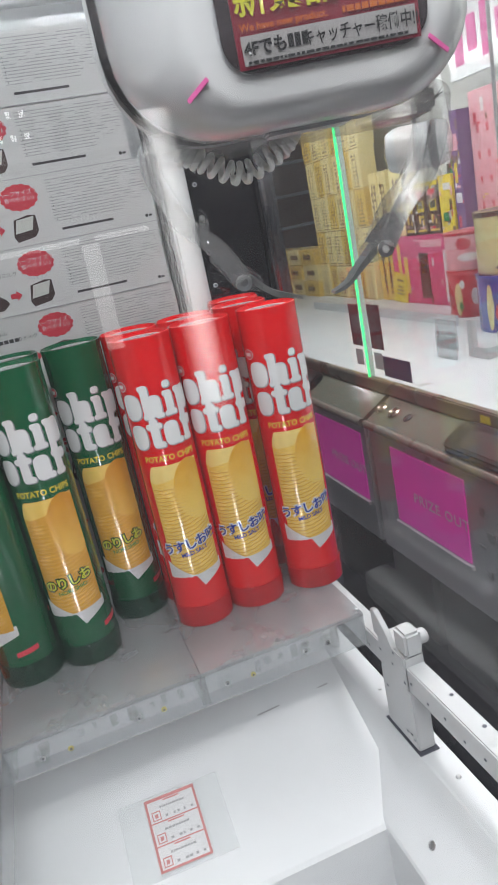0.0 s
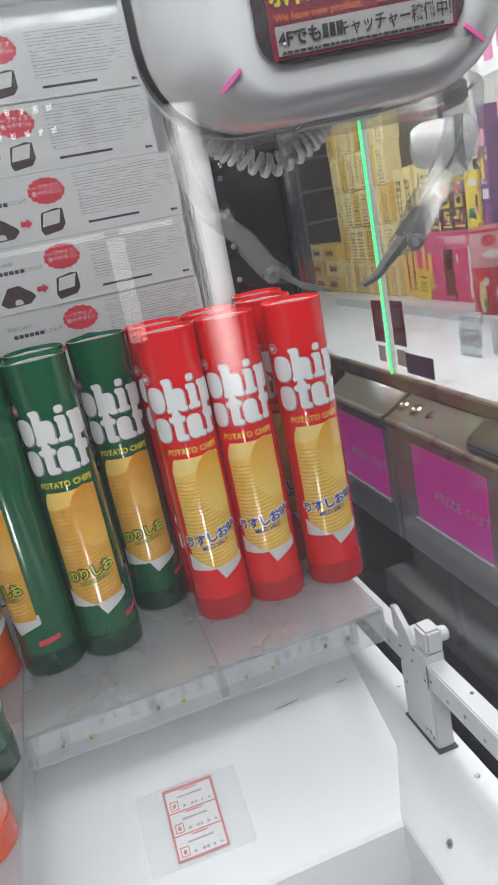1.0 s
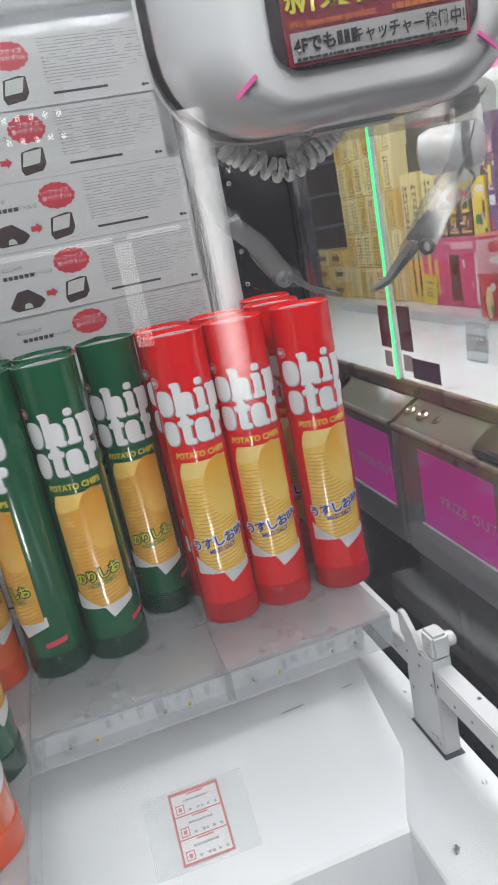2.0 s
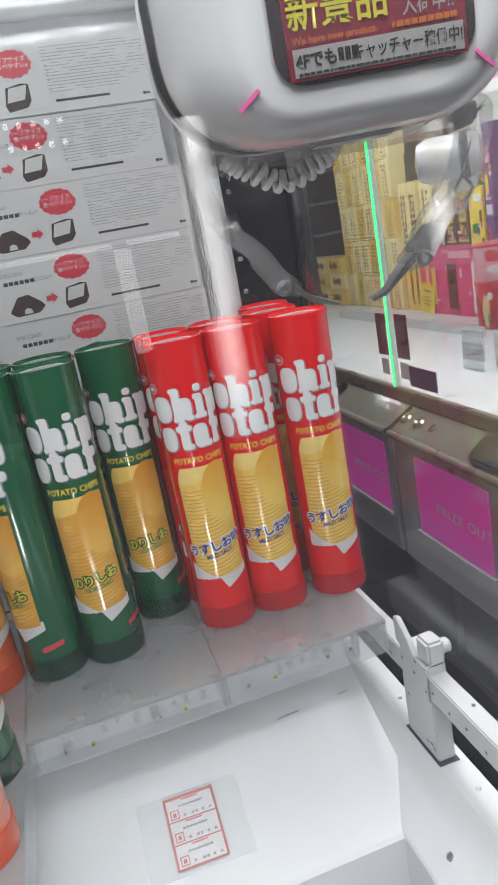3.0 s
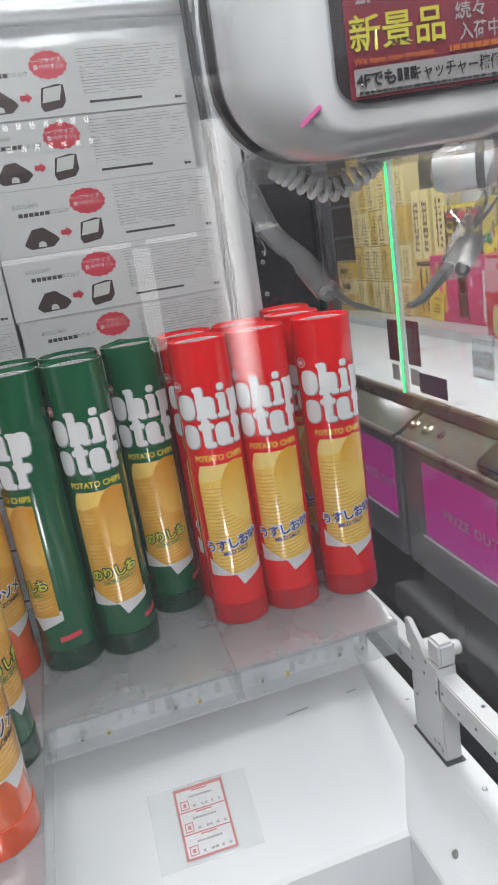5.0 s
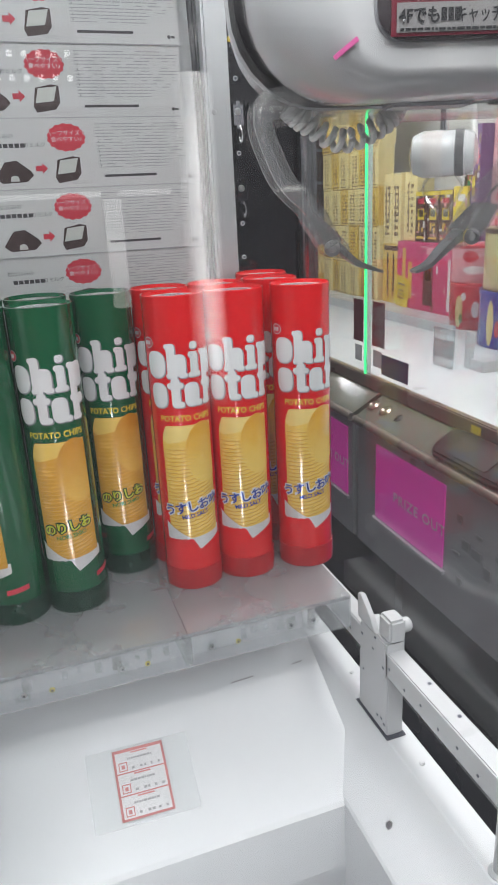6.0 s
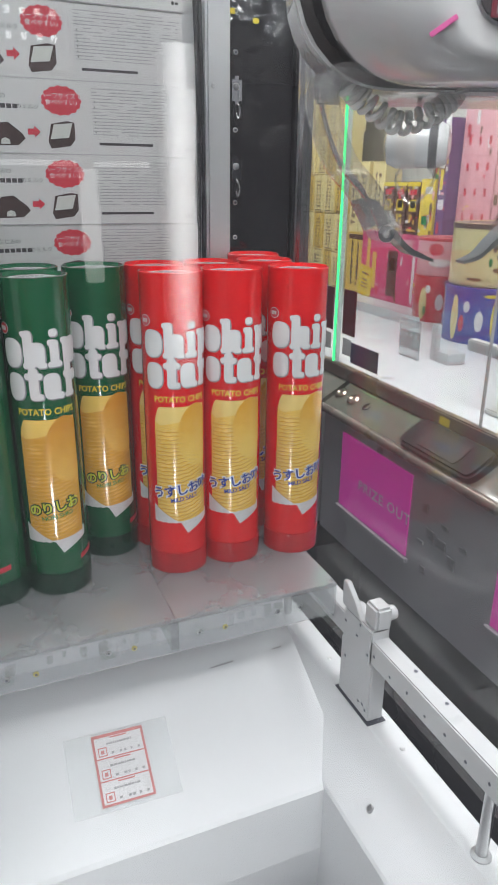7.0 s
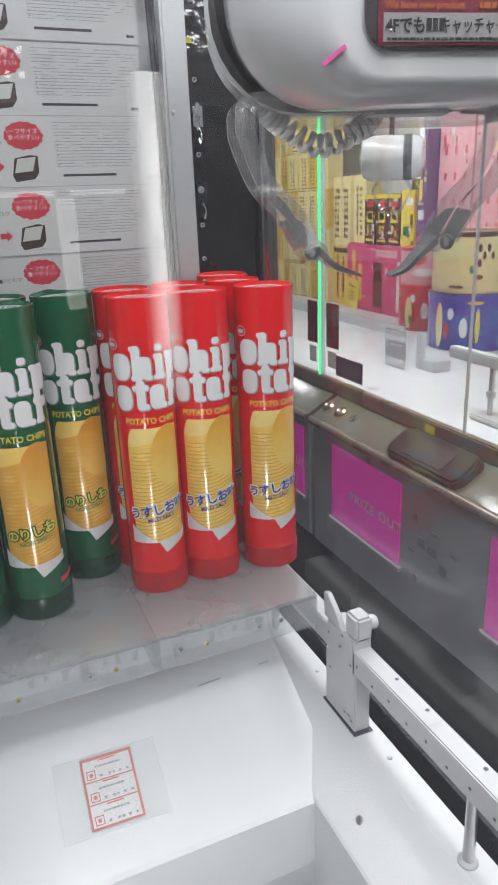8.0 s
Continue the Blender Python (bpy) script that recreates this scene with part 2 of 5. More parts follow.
BROWN_TRIM = mat("brown_trim", (0.20, 0.165, 0.14), 0.3, metal=0.4, vary=0.08)
BOX_YELLOW = mat("yellow_box_card", (0.74, 0.50, 0.10), 0.4, vary=0.08)
BOX_PALE = mat("pale_yellow_card", (0.84, 0.70, 0.34), 0.4, vary=0.06)
BOX_PINK = mat("pink_box_card", (0.72, 0.36, 0.40), 0.4, vary=0.05)
BOX_MAGENTA = mat("magenta_box_card", (0.62, 0.06, 0.18), 0.4, vary=0.08)
BOX_BROWN = mat("brown_box_card", (0.10, 0.04, 0.03), 0.35, vary=0.15)
BOX_PURPLE = mat("purple_box_card", (0.15, 0.06, 0.20), 0.4, vary=0.15)
TIN_BLUE = mat("blue_tin", (0.02, 0.05, 0.36), 0.25, vary=0.05, coat=0.4)
TIN_CREAM = mat("cream_tin", (0.72, 0.62, 0.30), 0.3, vary=0.05, coat=0.3)
TIN_RED = mat("red_tin", (0.60, 0.03, 0.05), 0.3, vary=0.05, coat=0.3)
BOX_INK = mat("brown_box_ink", (0.16, 0.075, 0.02), 0.5, vary=0.1)
GUMMY = mat("blue_sticker", (0.04, 0.06, 0.14), 0.4, vary=0.2)
MAROON = mat("maroon_sticker", (0.14, 0.015, 0.03), 0.4, vary=0.15)

DECK_WHITE = mat("neighbour_board", (0.60, 0.62, 0.64), 0.35, vary=0.04, grain=60)
COIN_BLACK = mat("matt_black_plastic", (0.008, 0.007, 0.008), 0.45, vary=0.15, bump=0)
COIN_WINDOW = mat("smoked_window", (0.035, 0.028, 0.028), 0.4, vary=0.2, bump=0)
for m in (COIN_BLACK, COIN_WINDOW):
    m.node_tree.nodes["Principled BSDF"].inputs["Specular IOR Level"].default_value = 0.12
HINGE = clear("frosted_hinge", (0.97, 0.97, 0.97), rough=0.15, base=0.08, milk=0.10, milk_colour=(0.94, 0.94, 0.94), top=0.25)

# ---- mesh helpers ----


def mesh_object(name, bm, material, parent=None, label="", smooth=False):
    data = bpy.data.meshes.new(name)
    bmesh.ops.recalc_face_normals(bm, faces=bm.faces[:])
    bm.to_mesh(data)
    bm.free()
    for m in material if isinstance(material, (list, tuple)) else [material]:
        data.materials.append(m)
    if smooth:
        data.polygons.foreach_set("use_smooth", [True] * len(data.polygons))
        data.set_sharp_from_angle(angle=radians(40))
    ob = new(name, data)
    if parent is not None:
        ob.parent = parent
    if label:
        tagged(ob, label)
    return ob


def part(name, bm, material, parent, label="", smooth=False):
    return mesh_object(name, bm, material, parent, label, smooth)


def thing(name, x, y, z, rz=0, label="", category="", group="", kind=""):
    ob = new(name)
    ob.empty_display_size = 0.02
    ob.matrix_basis = pose(x, y, z, 0, 0, rz)
    return tagged(ob, label, category, group, kind)


def box(x0, y0, z0, x1, y1, z1, bevel=0.0, bm=None, segments=2):
    own = bmesh.new()
    bmesh.ops.create_cube(own, size=1)
    bmesh.ops.transform(own, verts=own.verts[:], matrix=Matrix.Translation(((x0 + x1) / 2, (y0 + y1) / 2, (z0 + z1) / 2)) @ Matrix.Diagonal((abs(x1 - x0), abs(y1 - y0), abs(z1 - z0), 1)))
    if bevel:
        bmesh.ops.bevel(own, geom=own.edges[:], offset=bevel, segments=segments, affect="EDGES")
    return merge(bm, own)


def merge(bm, own, m=None):
    if m is not None:
        bmesh.ops.transform(own, verts=own.verts[:], matrix=m)
    if bm is None:
        return own
    data = bpy.data.meshes.new("tmp")
    own.to_mesh(data)
    own.free()
    bm.from_mesh(data)
    bpy.data.meshes.remove(data)
    return bm


def lathe(profile, sides=40, bm=None):
    """A turned solid round z from (radius, height) pairs, closed at both ends."""
    own = bmesh.new()
    rings = []
    for r, z in profile:
        rings.append([own.verts.new((r * math.cos(2 * math.pi * i / sides), r * math.sin(2 * math.pi * i / sides), z)) for i in range(sides)])
    for a, b in zip(rings, rings[1:]):
        for i in range(sides):
            own.faces.new((a[i], a[(i + 1) % sides], b[(i + 1) % sides], b[i]))
    own.faces.new(rings[0])
    own.faces.new(rings[-1])
    return merge(bm, own)


def rod(p, q, r, sides=16, bm=None, r2=None):
    p, q = Vector(p), Vector(q)
    own = lathe([(r, 0), (r if r2 is None else r2, (q - p).length)], sides)
    return merge(bm, own, Matrix.Translation(p) @ (q - p).to_track_quat("Z", "Y").to_matrix().to_4x4())


def prism(points, depth, m=None, bm=None, bevel=0.0):
    """Flat outline in x, z pushed back along y by depth."""
    own = bmesh.new()
    face = own.faces.new([own.verts.new((x, 0, z)) for x, z in points])
    made = bmesh.ops.extrude_face_region(own, geom=[face])
    bmesh.ops.translate(own, verts=[v for v in made["geom"] if isinstance(v, bmesh.types.BMVert)], vec=(0, depth, 0))
    if bevel:
        bmesh.ops.bevel(own, geom=own.edges[:], offset=bevel, segments=2, affect="EDGES")
    return merge(bm, own, m)


def rounded(w, h, r, n=5):
    pts = []
    for cx, cz, a0 in ((w / 2 - r, h / 2 - r, 0), (-w / 2 + r, h / 2 - r, 90), (-w / 2 + r, -h / 2 + r, 180), (w / 2 - r, -h / 2 + r, 270)):
        for i in range(n + 1):
            a = radians(a0 + 90 * i / n)
            pts.append((cx + r * math.cos(a), cz + r * math.sin(a)))
    return pts


def tube(points, r, sides=10, bm=None, closed=False):
    own = bmesh.new()
    pts = [Vector(p) for p in points]
    rings = []
    for i, p in enumerate(pts):
        d = (pts[min(i + 1, len(pts) - 1)] - pts[max(i - 1, 0)]).normalized()
        q = d.to_track_quat("Z", "Y")
        rr = r(i / (len(pts) - 1)) if callable(r) else r
        rings.append([own.verts.new(p + q @ Vector((rr * math.cos(2 * math.pi * k / sides), rr * math.sin(2 * math.pi * k / sides), 0))) for k in range(sides)])
    for a, b in zip(rings, rings[1:]):
        for k in range(sides):
            own.faces.new((a[k], a[(k + 1) % sides], b[(k + 1) % sides], b[k]))
    own.faces.new(rings[0])
    own.faces.new(rings[-1])
    return merge(bm, own)


def bend(points, n=8):
    """A smooth line through a few points (Catmull-Rom)."""
    p = [Vector(q) for q in points]
    p = [2 * p[0] - p[1]] + p + [2 * p[-1] - p[-2]]
    out = []
    for i in range(1, len(p) - 2):
        for k in range(n):
            t = k / n
            out.append(0.5 * (2 * p[i] + (p[i + 1] - p[i - 1]) * t + (2 * p[i - 1] - 5 * p[i] + 4 * p[i + 1] - p[i + 2]) * t * t + (3 * p[i] - p[i - 1] - 3 * p[i + 1] + p[i + 2]) * t ** 3))
    return out + [p[-2]]


def letters(text, height, thick=0.0, spacing=1.0, bold=0.0):
    """Text as a bmesh in x, z (centred), from the built-in font."""
    cu = bpy.data.curves.new("text", "FONT")
    cu.body, cu.size, cu.align_x, cu.align_y = text, height, "CENTER", "CENTER"
    cu.space_character, cu.offset, cu.resolution_u = spacing, bold, 2
    ob = bpy.data.objects.new("text", cu)
    scene.collection.objects.link(ob)
    bpy.context.view_layer.update()
    data = bpy.data.meshes.new_from_object(ob.evaluated_get(bpy.context.evaluated_depsgraph_get()))
    bm = bmesh.new()
    bm.from_mesh(data)
    bmesh.ops.transform(bm, verts=bm.verts[:], matrix=pose(0, 0, 0, 90, 0, 0))
    bpy.data.objects.remove(ob)
    bpy.data.curves.remove(cu)
    bpy.data.meshes.remove(data)
    return bm


def flat(outline, m=None, bm=None):
    """A flat face in x, z, seen from -y."""
    own = bmesh.new()
    own.faces.new([own.verts.new((x, 0, z)) for x, z in outline])
    return merge(bm, own, m)


def slab(x0, z0, x1, z1, bm=None, m=None, thick=0.0003):
    """A thin printed bar in x, z."""
    return merge(bm, box(x0, -thick, z0, x1, 0, z1), m)


def ellipse(cx, cz, rx, rz, n=20, bumps=0, depth=0.0):
    return [(cx + rx * (1 + depth * math.cos(bumps * 2 * math.pi * i / n)) * math.cos(2 * math.pi * i / n), cz + rz * (1 + depth * math.cos(bumps * 2 * math.pi * i / n)) * math.sin(2 * math.pi * i / n)) for i in range(n)]


# ---- hall ----
floor = mesh_object("floor", box(-4, -4, -0.05, 6, 6, 0), FLOOR)
tagged(floor, "dark grey polished hall floor between the machines", "floor", kind="structure")
ceiling = mesh_object("ceiling", box(-4, -4, 2.7, 6, 6, 2.8), mat("grey_ceiling", (0.26, 0.26, 0.27), 0.7, vary=0.12))
tagged(ceiling, "grey hall ceiling", "ceiling", kind="structure")
for nm, b in (("wall_west", (-4.1, -4, 0, -4, 6, 2.7)), ("wall_east", (6, -4, 0, 6.1, 6, 2.7)), ("wall_south", (-4, -4.1, 0, 6, -4, 2.7)), ("wall_north", (-4, 6, 0, 6, 6.1, 2.7))):
    tagged(mesh_object(nm, box(*b), WHITE), "plain white hall wall", "wall", kind="structure")

# ---- the cabinet ----
SHELF = 0.858
CAB_L, CAB_R, CAB_F, CAB_B = -0.40, 0.325, 0.085, 0.905


def slope_z(y):
    return 0.710 + 0.52 * (y - 0.624)


cabinet = thing("crane_game_cabinet", 0, 0, 0, 0, "white crane game cabinet with clear glass sides and aluminium posts", "game machine")
part("base", box(CAB_L, CAB_F, 0.0, CAB_R, CAB_B, 0.45), WHITE_METAL, cabinet, "white painted base")
bm = bmesh.new()
prof = [(0.515, slope_z(0.511)), (0.511, slope_z(0.511) - 0.004), (0.511, 0.56), (0.53, 0.47), (CAB_B, 0.47), (CAB_B, 0.782), (0.858, 0.782), (0.858, 0.80), (0.70, 0.80), (0.70, slope_z(0.70))]
rings = [[bm.verts.new((x, y, z)) for y, z in prof] for x in (CAB_L, 0.2055)]
for i in range(len(prof)):
    k = (i + 1) % len(prof)
    bm.faces.new((rings[0][i], rings[0][k], rings[1][k], rings[1][i]))
bm.faces.new(rings[0])
bm.faces.new(rings[1])
slide = part("slide_panel", bm, WHITE, cabinet, "white sloping slide panel above the prize chute")
bm = bmesh.new()
prof = [(0.2605, 0.708), (0.231, 0.708), (0.2285, 0.7072), (0.174, 0.654), (0.172, 0.650), (0.172, 0.565), (0.182, 0.4505), (0.2605, 0.4505)]
rings = [[bm.verts.new((x, y, z)) for x, z in prof] for y in (CAB_F, CAB_B)]
for i in range(len(prof)):
    k = (i + 1) % len(prof)
    bm.faces.new((rings[0][i], rings[0][k], rings[1][k], rings[1][i]))
bm.faces.new(rings[0])
bm.faces.new(rings[1])
part("chute_side", bm, WHITE, cabinet, "white funnelled side wall of the chute")
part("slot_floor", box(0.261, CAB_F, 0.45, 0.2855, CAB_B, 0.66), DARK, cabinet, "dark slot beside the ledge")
part("side_ledge", box(0.286, CAB_F, 0.45, CAB_R - 0.001, CAB_B, 0.700), BLACK, cabinet, "black outer ledge")
part("chute_floor", box(CAB_L, CAB_F, 0.4505, 0.1715, 0.510, 0.47), mat("grey_chute_mat", (0.22, 0.22, 0.23), 0.6, vary=0.15), cabinet, "grey chute floor")
part("chute_front", box(CAB_L, CAB_F + 0.001, 0.4505, 0.1715, CAB_F + 0.02, 0.62), WHITE, cabinet)
back = part("back_panel", box(0.204, 0.905, 0.708, 0.302, 0.915, 1.80), BACK_BLACK, cabinet, "glossy black back panel with holes")
for z in [0.9458 + 0.0437 * i for i in range(19)]:
    ring = part("grommet", lathe([(0.0030, -0.001), (0.0030, 0.0008), (0.0020, 0.0012)], 14), STEEL, back)
    ring.matrix_basis = pose(0.2190, 0.9048, z, 90, 0, 0)
    hole = part("grommet_hole", lathe([(0.0017, 0.0010), (0.0017, 0.0016), (0.0012, 0.0017)], 10), DARK, back)
    hole.matrix_basis = pose(0.2190, 0.9048, z, 90, 0, 0)
for z in (1.292, 1.384):
    latch = part("latch", box(0.2130, 0.9020, z - 0.016, 0.2260, 0.9045, z + 0.016, 0.004), CHROME, back, "small chrome latch")
    pin = part("latch_pin", lathe([(0.0040, 0), (0.0044, 0.002), (0.0025, 0.0045)], 14), STEEL, latch)
    pin.matrix_basis = pose(0.2185, 0.9019, z + 0.004, 90, 0, 0)
    part("latch_hook", tube(bend([(0.2205, 0.9005, z - 0.012), (0.2230, 0.8985, z - 0.022), (0.2215, 0.8990, z - 0.032), (0.2190, 0.9010, z - 0.026)], 5), 0.0011, 6), STEEL, latch, smooth=True)
for x, z in ((0.2455, 1.462), (0.2150, 1.470)):
    part("yellow_tag", box(x - 0.004, 0.9035, z - 0.003, x + 0.004, 0.9046, z + 0.003, 0.0008), PRINT_YELLOW, back, "tiny yellow tag")
post = part("back_post", box(0.172, 0.880, 0.782, 0.2035, 0.925, 1.80, 0.003), ALU, cabinet, "aluminium back post")
for z in (1.10, 1.385, 1.66):
    s = part("screw", lathe([(0.0032, 0), (0.0032, 0.0012), (0.002, 0.0022)], 12), STEEL, post)
    s.matrix_basis = pose(0.181, 0.8803, z, 90, 0, 0)
corner = part("corner_post", box(0.3025, 0.890, 0.45, 0.325, 0.925, 1.80, 0.006), CHROME, cabinet, "chrome corner post")
part("trim", box(0.2985, 0.897, 0.71, 0.3022, 0.904, 1.80), BLACK, corner)
part("back_wall", box(CAB_L, 0.915, 0.45, 0.170, 0.925, 1.80), WHITE_METAL, cabinet, "white back wall")
# unseen wall, added and kept white to bounce light onto the left of the slide
part("left_bounce_wall", box(CAB_L - 0.01, CAB_F, 0.45, CAB_L - 0.0005, 0.925, 1.80), WHITE, cabinet)
part("side_glass", box(0.314, CAB_F, 0.701, 0.318, 0.89, 1.795), GLASS_SIDE, cabinet, "clear side glass").visible_shadow = False
part("front_glass", box(CAB_L, CAB_F - 0.006, 0.62, CAB_R, CAB_F, 1.795), GLASS_FRONT, cabinet, "clear front glass").visible_shadow = False
part("canopy", box(CAB_L, CAB_F - 0.01, 1.80, CAB_R, CAB_B + 0.02, 2.0, 0.01), WHITE_METAL, cabinet, "white canopy")
part("crossbar", rod((CAB_L, 0.895, 1.572), (0.170, 0.895, 1.572), 0.013, 20), ALU, cabinet, "round aluminium crossbar", smooth=True)
for x in (0.1605, 0.1555):
    part("cable", tube(bend([(x - 0.004, 0.868, 1.79), (x - 0.003, 0.866, 1.55), (x + 0.001, 0.864, 1.32), (x - 0.004 + 0.004 * (x > 0.158), 0.865, 1.05), (x, 0.866, 0.79)]), 0.0028, 8), RUBBER, cabinet, "thin black cable", smooth=True)
part("chute_lamp_housing", box(-0.20, CAB_F + 0.0205, 0.61, -0.12, CAB_F + 0.0215, 0.76), WHITE_METAL, cabinet, "white lamp housing in the chute")
# screws and marks on the white ledge and chute wall
for x, y, z, r in ((0.246, 0.478, 0.708, 0.003), (0.2475, 0.305, 0.708, 0.003), (0.246, 0.640, 0.708, 0.0026)):
    s = part("ledge_screw", lathe([(r, 0), (r, 0.0008), (r * 0.6, 0.0016)], 12), STEEL, cabinet)
    s.matrix_basis = pose(x, y, z)
for y, z in ((0.452, 0.672), (0.335, 0.672), (0.390, 0.600)):
    s = part("wall_bolt", lathe([(0.0046, 0), (0.0046, 0.001), (0.003, 0.0016), (0.0026, 0.0008)], 14), STEEL, cabinet)
    s.matrix_basis = pose(0.172 + max(0, z - 0.652) * 1.02, y, z, 0, -45 if z > 0.652 else -90, 0)
for x, y, l in ((0.106, 0.657, 0.030), (0.180, 0.660, 0.014)):
    s = part("scuff", box(-l / 2, -0.001, 0, l / 2, 0.001, 0.0004), INK_GREY, cabinet, "dark scuff mark")
    s.matrix_basis = pose(x, y, slope_z(y) + 0.0006, 27.5, 0, 4)


def shelf(name, x0, x1, y0, y1, label, rivets=()):
    s = thing(name, (x0 + x1) / 2, (y0 + y1) / 2, 0.80, 0, label, "shelf", "acrylic shelves")
    w, d = (x1 - x0) / 2, (y1 - y0) / 2
    part("top_sheet", box(-w, -d, 0.053, w, d, 0.058, 0.0006), ACRYLIC_TOP, s)
    low = 0.0175
    front = part("front_sheet", box(-w, -d, low, w, -d + 0.004, 0.0525), ACRYLIC, s)
    for x in (-w, w - 0.004):
        side = part("side_sheet", box(x, -d + 0.0045, low, x + 0.004, d, 0.0525), ACRYLIC, s)
        part("foot_strip", box(x, d - 0.14, 0.0, x + 0.004, d, low - 0.0005), ACRYLIC, side)
    # glue smears and small tabs along the front
    rg = random.Random(int(1000 * (x1 + 2)))
    u = -w + 0.012
    while u < w - 0.012:
        l, t = rg.uniform(0.003, 0.010), rg.uniform(0.004, 0.016)
        if rg.random() < 0.6:
            part("glue_smear", box(u, -d - 0.0005, 0.050 - t, u + l, -d - 0.0001, 0.0515 - rg.uniform(0, 0.004), 0.0001), GLUE, front, "dull smear of dried glue")
        u += l + rg.uniform(0.004, 0.014)
    for i in range(10):
        u, t = rg.uniform(-w + 0.01, w - 0.01), rg.uniform(0.026, 0.046)
        part("speck", box(u, -d - 0.0006, t, u + rg.uniform(0.0006, 0.0022), -d - 0.0002, t + rg.uniform(0.0006, 0.0024)), INK_GREY, front)
    part("polished_edge", box(-w, -d - 0.0004, 0.0550, w, -d, 0.0572), ACRYLIC, s)
    part("lower_edge", box(-w + 0.001, -d - 0.0004, low, w - (0.046 if x1 > 0.1 else 0.001), -d - 0.0001, low + 0.0009), INK_GREY, s)
    for x, z, brass in rivets:
        r = part("rivet", lathe([(0.0028, 0), (0.0028, 0.0008), (0.0014, 0.0014)], 12), BRASS if brass else STEEL, front, "small brass rivet" if brass else "small steel rivet")
        r.matrix_basis = pose(x - (x0 + x1) / 2, -d, z - 0.80, 90, 0, 0)
        hole = part("rivet_hole", lathe([(0.0013, 0.0012), (0.0013, 0.0019), (0.0008, 0.002)], 8), DARK, front)
        hole.matrix_basis = r.matrix_basis
        if not brass:
            part("clip", box(x - (x0 + x1) / 2 - 0.008, -d - 0.0006, z - 0.80 - 0.007, x - (x0 + x1) / 2 + 0.006, -d - 0.0001, z - 0.80 + 0.010, 0.0002), FILM, front)
    return s


shelf("acrylic_shelf", -0.169, 0.030, 0.587, 0.856, "low clear acrylic shelf box carrying green cans", ((-0.110, 0.832, True), (-0.137, 0.833, False), (-0.040, 0.836, False), (-0.014, 0.835, True)))
shelf("acrylic_shelf", 0.0305, 0.218, 0.587, 0.856, "low clear acrylic shelf box carrying red cans", ((0.055, 0.836, False), (0.084, 0.835, True), (0.145, 0.838, False), (0.172, 0.838, False)))
shelf("acrylic_shelf", -0.395, -0.1695, 0.30, 0.856, "long clear acrylic shelf box along the chute")
# legs of the long shelf stand on the slide and the chute floor
for x, y, z in ((-0.30, 0.305, 0.47), (-0.30, 0.48, 0.47)):
    leg = mesh_object("shelf_leg", box(x - 0.01, y, z, x + 0.01, y + 0.006, 0.80), ACRYLIC)
    tagged(leg, "clear acrylic leg under the shelf box", "shelf leg", "shelf legs")

# ---- ticket in a clear sleeve on the slide ----
tilt = math.degrees(math.atan(0.52))
ticket = thing("ticket_sleeve", -0.034, 0.583, slope_z(0.583) + 0.0008, 0, "clear plastic sleeve with a red-bordered ticket of three coupons", "ticket")
ticket.matrix_basis = pose(-0.034, 0.583, slope_z(0.583) + 0.0008, tilt - 90, 0, 0) @ pose(0, 0, 0, 0, 1.5, 0)
part("sleeve", box(-0.057, -0.0004, -0.0395, 0.056, 0.0003, 0.043, 0.0002), FILM, ticket).visible_shadow = False
card = part("card", box(-0.0280, -0.0010, -0.0345, 0.0280, -0.0005, 0.0395), PRINT_WHITE, ticket, "white card with red frame")
bm = bmesh.new()
for x0, z0, x1, z1 in ((-0.0280, 0.0362, 0.0280, 0.0395), (-0.0280, -0.0345, 0.0280, -0.0322), (-0.0280, -0.0345, -0.0255, 0.0395), (0.0255, -0.0345, 0.0280, 0.0395), (-0.0280, 0.0131, 0.0280, 0.0144), (-0.0280, -0.0101, 0.0280, -0.0088)):
    slab(x0, z0, x1, z1, bm, Matrix.Translation((0, -0.0011, 0)))
for zc in (0.0255, 0.0023, -0.0210):
    for a in ((-0.023, zc - 0.0095, -0.0135, zc - 0.0085), (-0.023, zc - 0.001, -0.0135, zc), (-0.023, zc - 0.0095, -0.022, zc), (-0.0145, zc - 0.0095, -0.0135, zc), (-0.020, zc - 0.007, -0.0165, zc - 0.003), (-0.008, zc + 0.0085, 0.010, zc + 0.0100)):
        slab(*a, bm, Matrix.Translation((0, -0.0011, 0)))
# red paled in its colour, for the milky look of sleeve film over the print
part("red_print", bm, mat("washed_red_print", (0.60, 0.24, 0.23), 0.5, vary=0.1), card)
bm = bmesh.new()
rnd = random.Random(4)
for zc in (0.0255, 0.0023, -0.0210):
    x = -0.013
    while x < 0.013:
        w = rnd.uniform(0.001, 0.0035)
        slab(x, zc + 0.002, x + w, zc + 0.0042, bm, Matrix.Translation((0, -0.0011, 0)))
        x += w + 0.0008
    for x in (-0.009, 0.0, 0.0045, 0.0115, 0.0195):
        slab(x, zc - 0.0085, x + rnd.uniform(0.002, 0.0035), zc - 0.006, bm, Matrix.Translation((0, -0.0011, 0)))
part("grey_print", bm, FINE, card)

# ---- cans ----
CAN_R, CAN_H = 0.0327, 0.335


def wrapped(bm, off):
    """Bend a flat print in x, z round the can's wall."""
    for v in bm.verts:
        a, r = v.co.x / CAN_R, CAN_R + off - v.co.y
        v.co = (r * math.sin(a), -r * math.cos(a), v.co.z)
    return bm


